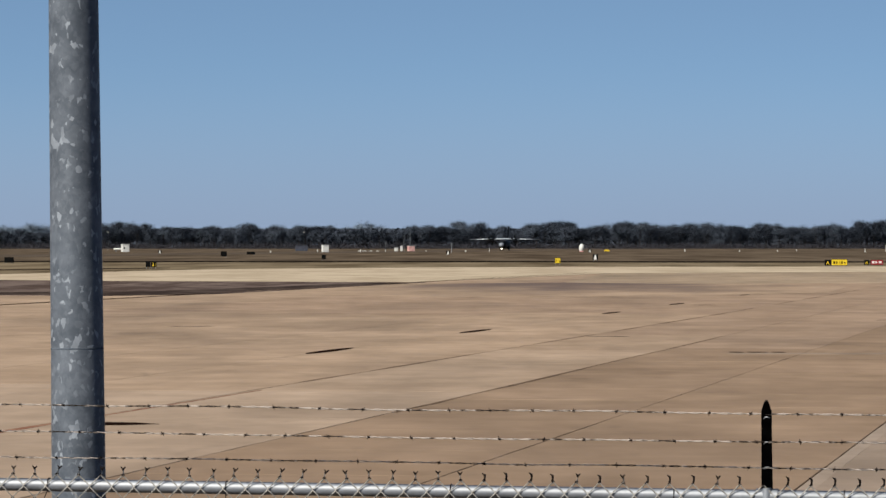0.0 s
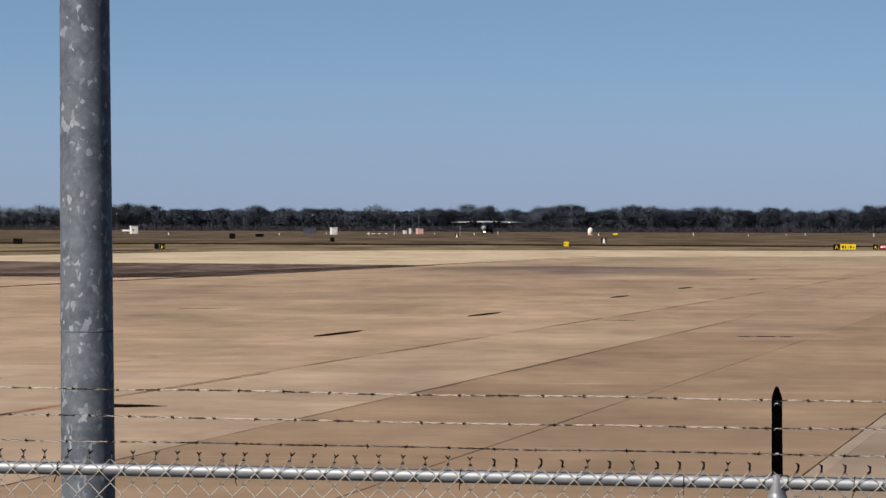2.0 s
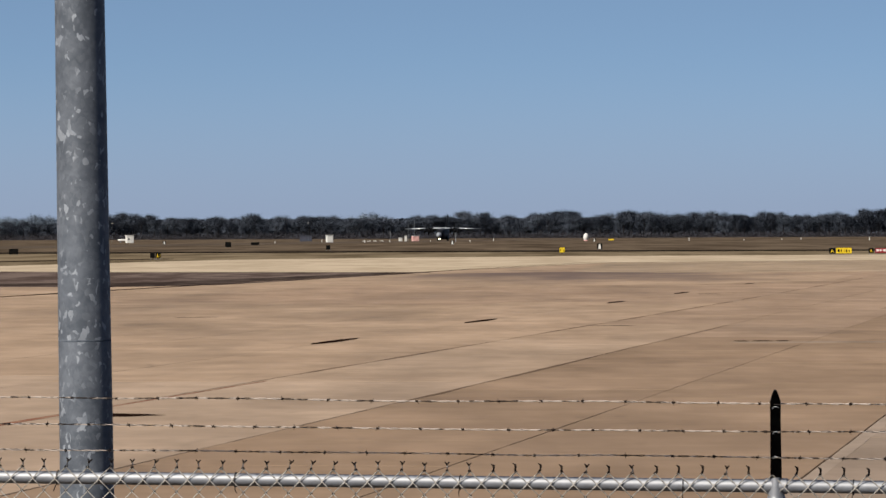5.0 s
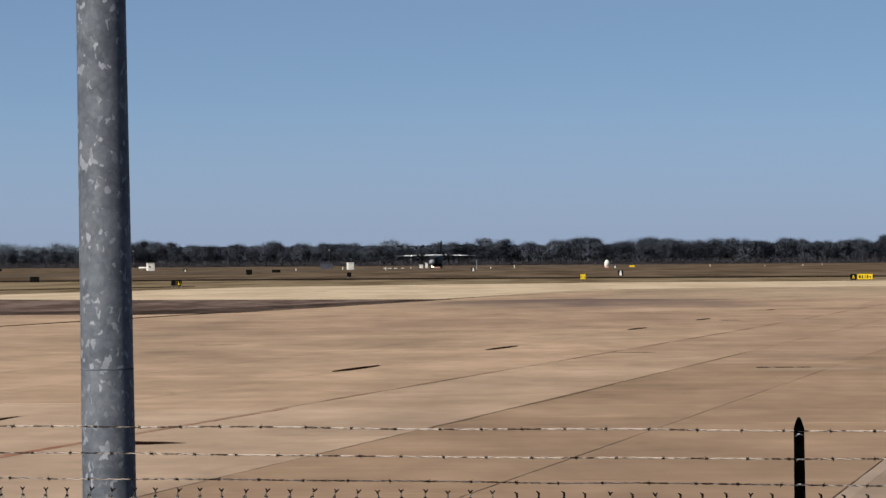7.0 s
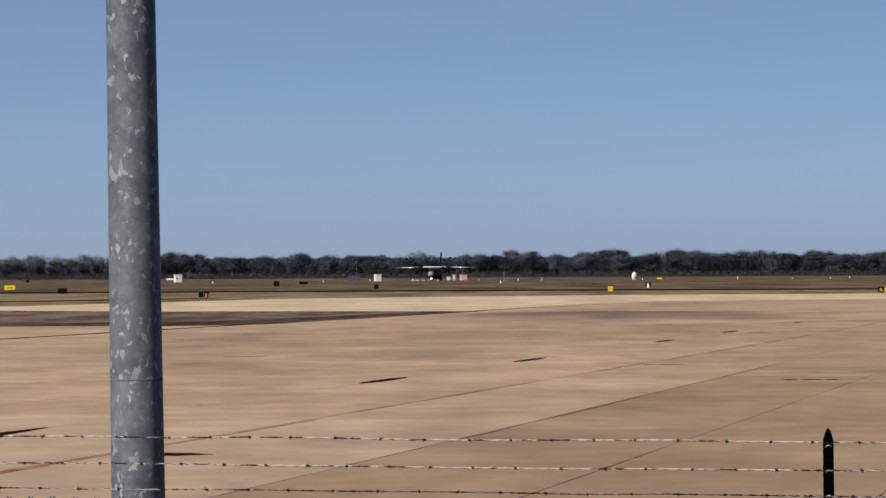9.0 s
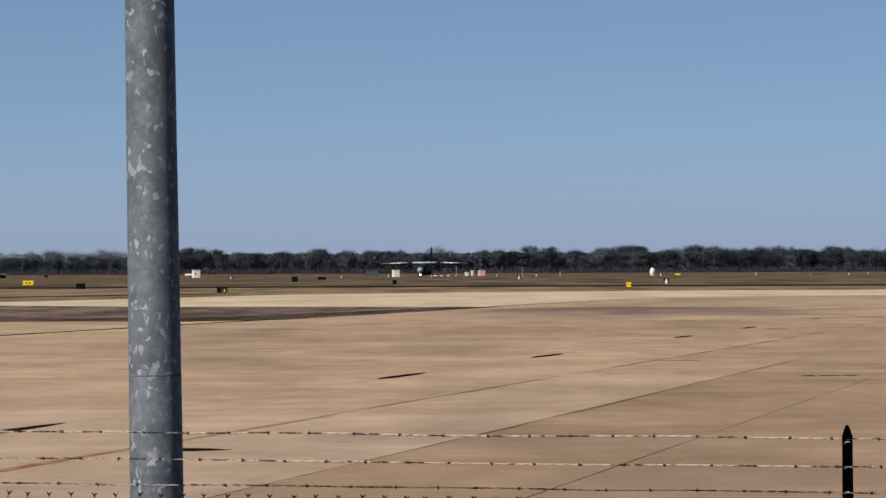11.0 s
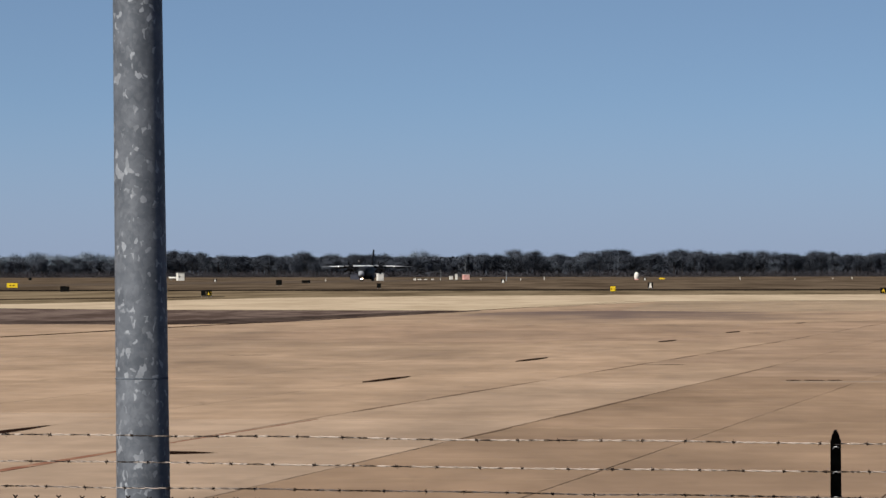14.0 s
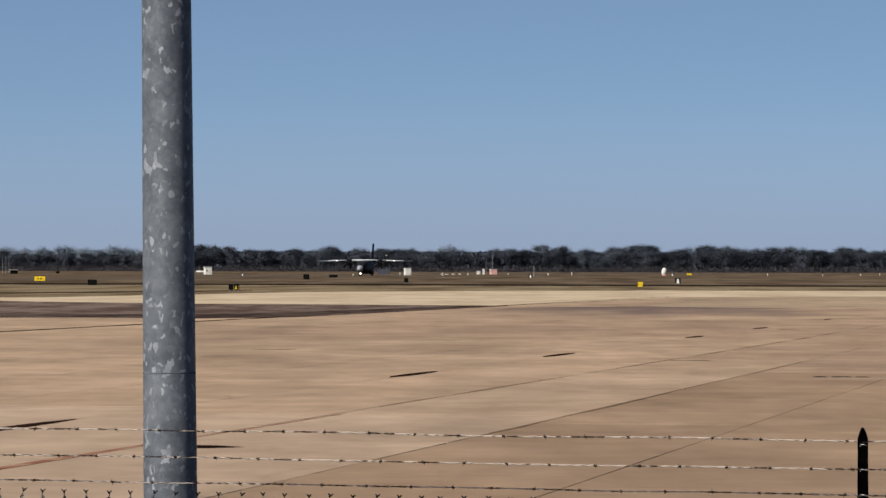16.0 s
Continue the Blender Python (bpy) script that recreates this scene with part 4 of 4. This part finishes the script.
    # white edge posts
    for x, y, h in ((82, 13.5, 1.1), (428, 13.6, 1.0), (747, 14.4, 1.2), (626, 12.5, 0.8), (-146, 15, 1.0), (-222, 14.2, 0.9), (-305, 15.6, 0.7), (-102, 13.8, 0.6), (40, 14, 0.6), (525, 13.6, 0.5), (592, 13.2, 0.6), (-30, 13.0, 0.5)):
        px, py = spot(x, y)
        b = bmesh.new()
        tube(b, [(0, 0, -0.05), (0, 0, h * 0.9), (0, 0, h)], [0.11, 0.10, 0.05], 10)
        o = tagged(part("edge_marker", b, "white"), "short white edge marker post in the grass", "marker post", "edge markers")
        o.location = (px, py, 0)


def hut(x, y, w, h, mat, label, window=False):
    px, py = spot(x, y)
    t = thing("hut", label, "hut", "", pose(px, py, 0, 0, 0, 18))
    b = bmesh.new()
    box(b, 0, w / 2, -0.1, w, w, h + 0.1, 0.04)
    part("wall", b, mat, t)
    b = bmesh.new()
    box(b, 0, w / 2, h, w + 0.24, w + 0.24, 0.14, 0.03)
    part("roof", b, "white", t)
    b = bmesh.new()
    box(b, w * 0.16, -0.03, 0.25, 0.5, 0.06, h * 0.55, 0.01)
    part("door", b, mat, t)
    if window:
        b = bmesh.new()
        box(b, -w * 0.22, -0.03, h * 0.42, 0.5, 0.06, 0.5, 0.01)
        part("window", b, "glass", t, "small dark window")
    return t


def mast(x, y, h, r, mat="steel", label="thin grey antenna mast", arms=0, head=False):
    px, py = spot(x, y)
    t = thing("mast", label, "mast", "antenna masts", pose(px, py, 0))
    b = bmesh.new()
    tube(b, [(0, 0, -0.2), (0, 0, h)], [r, r * 0.6], 8)
    part("pole", b, mat, t)
    for k in range(arms):
        b = bmesh.new()
        box(b, 0, 0, h * (0.93 - 0.2 * k), 0.6, 0.08, 0.14)
        part("crossbar", b, mat, t)
    if head:
        b = bmesh.new()
        box(b, 0, 0, h - 0.05, 0.5, 0.3, 0.22, 0.06)
        part("lamp_head", b, "white", t, "white lamp head")


def huts():
    for x, w, h in ((-250, 4.4, 2.2),):
        px, py = spot(x, 12.4)
        t = thing("shed", "low blue-grey sheet-metal shed before the trees", "shed", "sheds", pose(px, py, 0, 0, 0, 6))
        b = bmesh.new()
        box(b, 0, 1.5, -0.1, w, 3.0, h, 0.03)
        part("wall", b, "shed", t)
        b = bmesh.new()
        prism(b, [(-w / 2 - 0.15, -0.15), (w / 2 + 0.15, -0.15), (w / 2 + 0.15, 3.15), (-w / 2 - 0.15, 3.15)], h - 0.1, h + 0.02)
        part("roof", b, "shed", t)
        b = bmesh.new()
        box(b, w * 0.2, -0.02, 0, 1.0, 0.05, h * 0.8, 0.01)
        part("door", b, "shed", t)
    mast(-593, 13.0, 6.8, 0.025, label="thin grey lamp mast with a white head", head=True)
    mast(-246, 13.0, 6.7, 0.02, label="thin grey lamp mast with a white head", head=True)
    for x in (-927, -921.5, -916):
        mast(x, 14.0, 6.8, 0.06, label="one of three grey masts standing close together")
    hut(-561, 13.8, 2.3, 2.5, "white", "white square equipment hut on the far grass", True)
    px, py = spot(-573, 13.7)
    t = thing("storage_tank", "long white cylindrical tank beside a hut", "tank", "", pose(px, py, 0))
    b = bmesh.new()
    tube(b, [(-1.9, 0, 0.95), (-1.75, 0, 0.95), (1.3, 0, 0.95), (1.45, 0, 0.95)], [0.2, 0.32, 0.32, 0.2], 16)
    part("vessel", b, "white", t, "", True)
    for sx in (-1.1, 0.8):
        b = bmesh.new()
        box(b, sx, 0, 0, 0.2, 0.6, 0.7)
        part("support", b, "steel", t)
    hut(-207, 14.3, 1.95, 2.25, "white", "white equipment shelter with a flat roof")
    hut(-55, 12.7, 2.2, 1.85, "faded_red", "red and white chequered equipment shelter")
    hut(-73, 12.7, 0.7, 1.9, "white", "narrow white equipment cabinet by the shelter")
    hut(-82, 12.7, 1.1, 1.2, "white", "low white equipment box by the shelter")
    px, py = spot(245, 13.6)
    t = thing("equipment_dome", "sunlit white rounded equipment dome on a low base", "dome", "", pose(px, py, 0))
    b = bmesh.new()
    tube(b, [(0, 0, 0.35), (0.02, 0, 0.8), (0.1, 0, 1.4), (0.15, 0, 2.0), (0.3, 0, 2.45), (0.36, 0, 2.6)], [0.65, 0.85, 0.9, 0.82, 0.55, 0.2], 18)
    part("shell", b, "white", t, "", True)
    b = bmesh.new()
    box(b, 0, 0, -0.05, 1.3, 1.3, 0.45, 0.04)
    part("base", b, "faded_red", t, "faded red base")
    hut(794, 13.2, 2.4, 2.0, "white", "pale round-edged equipment hut by the trees")
    mast(-69, 12.7, 6.0, 0.06)
    mast(-58, 12.7, 7.2, 0.07)
    mast(-101, 12.7, 3.6, 0.06, "steel", "short grey antenna mast with crossbars", 2)
    mast(15, 15, 3.0, 0.11, "steel", "short grey lattice mast", 2)
    hut(-906, 13.4, 2.2, 1.3, "black", "dark equipment housing beside the masts")


signs()
huts()


# ---- apron surface ----
def tar_patches():
    for s0, s1, w in ((66.0, 73.3, 0.46), (104.5, 109.8, 0.46), (129.3, 134.7, 0.44), (165.4, 170.0, 0.42), (190.4, 195.0, 0.42), (226.0, 230.0, 0.38), (251.8, 256.2, 0.38)):
        b = bmesh.new()
        s0, s1 = s0 - 0.1 * (s1 - s0), s1 + 0.1 * (s1 - s0)
        prof = ((0, 0.2), (0.13, 0.75), (0.45, 1.0), (0.78, 0.8), (1, 0.18))
        ring = [field(-20.27 + w / 2 * k, s0 + (s1 - s0) * u) for u, k in prof] + [field(-20.27 - w / 2 * k, s0 + (s1 - s0) * u) for u, k in reversed(prof)]
        prism(b, ring, 0.02, 0.034)
        tagged(part("tar_patch", b, "tar"), "long black tar patch along a concrete joint", "tar patch", "tar patches")
    b = bmesh.new()
    prism(b, [field(-15.95, 62.4), field(-15.1, 62.6), field(-14.62, 63.15), field(-15.1, 63.6), field(-15.95, 63.75)], 0.02, 0.034)
    tagged(part("tar_patch", b, "tar"), "short black tar patch across a concrete slab", "tar patch", "tar patches")
    b = bmesh.new()
    prism(b, [field(-16.54, 44), field(-16.30, 44), field(-16.22, 60), field(-16.20, 66), field(-16.08, 78), field(-16.13, 78), field(-16.28, 66), field(-16.43, 60)], 0.02, 0.0335)
    tagged(part("painted_line", b, "red_paint"), "faded red painted line along a concrete joint", "painted line", kind="structure")
    # short tarred repairs across the lanes
    for x0, x1, y0, d in ((4.25, 5.6, 125.6, 0.9), (15.6, 17.5, 152.5, 1.3), (11.2, 12.3, 190.0, 1.2), (-9.2, -7.6, 141.0, 0.9)):
        b = bmesh.new()
        prism(b, [(x0, y0), (x0 + 0.3, y0 - d * 0.4), (x1 - 0.2, y0 - d * 0.3), (x1, y0 + 0.1), (x1 - 0.4, y0 + d * 0.4), (x0 + 0.2, y0 + d * 0.3)], 0.02, 0.0335)
        tagged(part("tar_patch", b, "worn_tar"), "thin faded tar repair across a concrete slab", "tar patch", "tar patches")
    for x0, x1 in ((7.28, 7.66), (7.74, 8.28), (8.34, 8.72)):
        b = bmesh.new()
        prism(b, [(x0, 107.3), (x0 + 0.1, 107.0), (x1, 107.1), (x1 - 0.06, 107.75), (x0 + 0.04, 107.7)], 0.02, 0.0338)
        tagged(part("tar_patch", b, "tar"), "short dark tar dash along a repaired strip", "tar patch", "tar patches")
    # rubbed brown stains along two joints
    rng = random.Random(31)
    for joint, along, end, broad, gaps in ((-16.1, 82.0, 250, 0.085, (0.5, 1.0, 4.0, 9.0)), (-11.84, 68.0, 114, 0.045, (0.2, 0.5, 1.5))):
        while along < end:
            run = rng.uniform(7, 19)
            b = bmesh.new()
            edge = []
            for u, k in ((0, 0.15), (0.2, 0.8), (0.5, 1.0), (0.8, 0.7), (1, 0.15)):
                q = along + run * u
                mid = joint + (max(-0.3, min(0.4, 0.0062 * (q - 104))) if joint == -16.1 else rng.uniform(-0.03, 0.06))
                edge.append((mid, broad * k * rng.uniform(0.7, 1.25), q))
            prism(b, [field(m + h, q) for m, h, q in edge] + [field(m - h, q) for m, h, q in reversed(edge)], 0.02, 0.0332)
            tagged(part("joint_stain", b, "joint_stain"), "rubbed brown stain along a concrete joint", "stain", "joint stains")
            along += run + rng.choice(gaps)
    b = bmesh.new()
    prism(b, [(7.1, 106.6), (7.3, 105.4), (16.0, 105.6), (16.0, 107.0)], 0.02, 0.033)
    tagged(part("repair_strip", b, "edge_concrete"), "pale repaired strip across the concrete lanes", "concrete strip", kind="structure")
    b = bmesh.new()
    prism(b, [field(-3.635, 36), field(-3.45, 36), field(-3.45, 120), field(-3.635, 120)], 0.02, 0.0317)
    tagged(part("edging_strip", b, "strip_concrete"), "pale concrete edging strip along a joint", "concrete strip", kind="structure")


tar_patches()


def slabs():
    joints = [9.0, 4.8, 0.6, -3.66, -8.02, -11.87, -16.1, -20.27, -24.7, -28.9, -33.1, -37.4, -41.7, -46.0, -49.9, -54.7, -59.0, -63.3, -67.6]
    length = 6.15
    wide = {-3.66: 0.007, -8.02: 0.009, -11.87: 0.019, -16.1: 0.019, -20.27: 0.007}    # half widths of the open joints
    rng = random.Random(2)
    shared = {}
    rest = {"concrete": ([], []), "grey_concrete": ([], []), "weathered_concrete": ([], []), "dusty_concrete": ([], []), "bright_concrete": ([], []), "edge_concrete": ([], [])}

    def surface(lo, s):
        if lo == -11.87:
            return "grey_concrete" if s < 112 else "weathered_concrete" if s < 300 else "concrete"
        if lo == -8.02:
            return "grey_concrete" if s < 190 else "weathered_concrete" if s < 300 else "concrete"
        if (lo == -16.1 and s > 125) or (-42 < lo < -16 and s > 165):
            return "weathered_concrete"
        if lo == -16.1 and 80 < s < 108:
            return "bright_concrete"
        if lo < -16 and s < 80:
            return "dusty_concrete"
        return "edge_concrete" if lo > -4 else "concrete"

    def bend(joint, s):
        """The joint at -16.1 runs a little askew to the others."""
        return max(-0.3, min(0.4, 0.0062 * (s - 104))) if joint == -16.1 else 0.0

    def slab(w, g_hi, g_lo, worn, push=(0, 0, 0, 0)):
        """A slab whose long edges are chipped unevenly; its origin lies mid-way between the joints' middles."""
        hl = length / 2 - 0.01
        ring = [(-w / 2 + g_lo * (1 + worn.uniform(-0.55, 0.55)), -hl + i * (2 * hl / 4)) for i in range(5)][::-1]
        ring += [(w / 2 - g_hi * (1 + worn.uniform(-0.55, 0.55)), -hl + i * (2 * hl / 4)) for i in range(5)]
        ring = [(x + (push[0] if x < 0 else push[2]) * (0.5 - y / length) + (push[1] if x < 0 else push[3]) * (0.5 + y / length), y) for x, y in ring]
        k = len(ring)
        v = [(x, y, z) for z, e in ((0, 0), (0.024, 0), (0.03, 0.008)) for x, y in ((x - math.copysign(e, x), y - math.copysign(e, y) * (abs(y) > hl - 0.01)) for x, y in ring)]
        f = [(a + i, a + (i + 1) % k, a + k + (i + 1) % k, a + k + i) for a in (0, k) for i in range(k)] + [tuple(range(2 * k, 3 * k))]
        return v, f

    for hi, lo in zip(joints, joints[1:]):
        w = hi - lo
        shift = rng.uniform(0, length)
        near = -25 < lo < 0
        for k in range(-1, 78):
            s = 30 + shift + k * length
            if s > 500:
                break
            mat = surface(lo, s)
            fade = 0.4 if s > (106 if -11.87 == lo else 66) else 1.0
            g_hi, g_lo = (wide.get(x, 0.006) * (fade if x == -11.87 else fade * 0.4 if x == -8.02 and fade < 1 else 1) for x in (hi, lo))
            c = (hi + lo) / 2
            push = tuple(bend(j, s + e * length) for j in (lo, hi) for e in (-0.5, 0.5))
            if near and s < 275:
                key = (lo, mat, fade, k % 4, push)
                if key not in shared:
                    v, f = slab(w, g_hi, g_lo, rng, push)
                    shared[key] = mesh_of("slab", v, f, mat)
                o = new("slab", shared[key])
                o.parent = apron
                o.matrix_world = pose(*field(c, s), rng.uniform(-0.002, 0.002), 0, 0, -LEAN)
            else:
                v, f = slab(w, g_hi, g_lo, rng, push)
                vs, fs = rest[mat]
                b0 = len(vs)
                for x, y, z in v:
                    fx, fy = field(c + x, s + y)
                    vs.append((fx, fy, z))
                fs += [tuple(i + b0 for i in q) for q in f]
    for mat, (vs, fs) in rest.items():
        if vs:
            o = new("slabs", mesh_of("slabs", vs, fs, mat))
            o.parent = apron
            tagged(o, kind="stuff")


slabs()


# ---- what moves ----
def motions():
    rows = []
    for i in range(17):
        t = float(i)
        y = 1727.0 - 35.5 * t + 0.445 * t * t
        rows.append((t, pose(-253.9 + 0.1617 * y, y, 0.03, 0, 0, -LEAN)))
    walk(plane, rows)
    for prop in PROPS:
        at = prop.location.copy()
        walk(prop, [(k * 0.2, pose(at.x, at.y, at.z, 0, 77 * k, 0)) for k in range(81)])


motions()
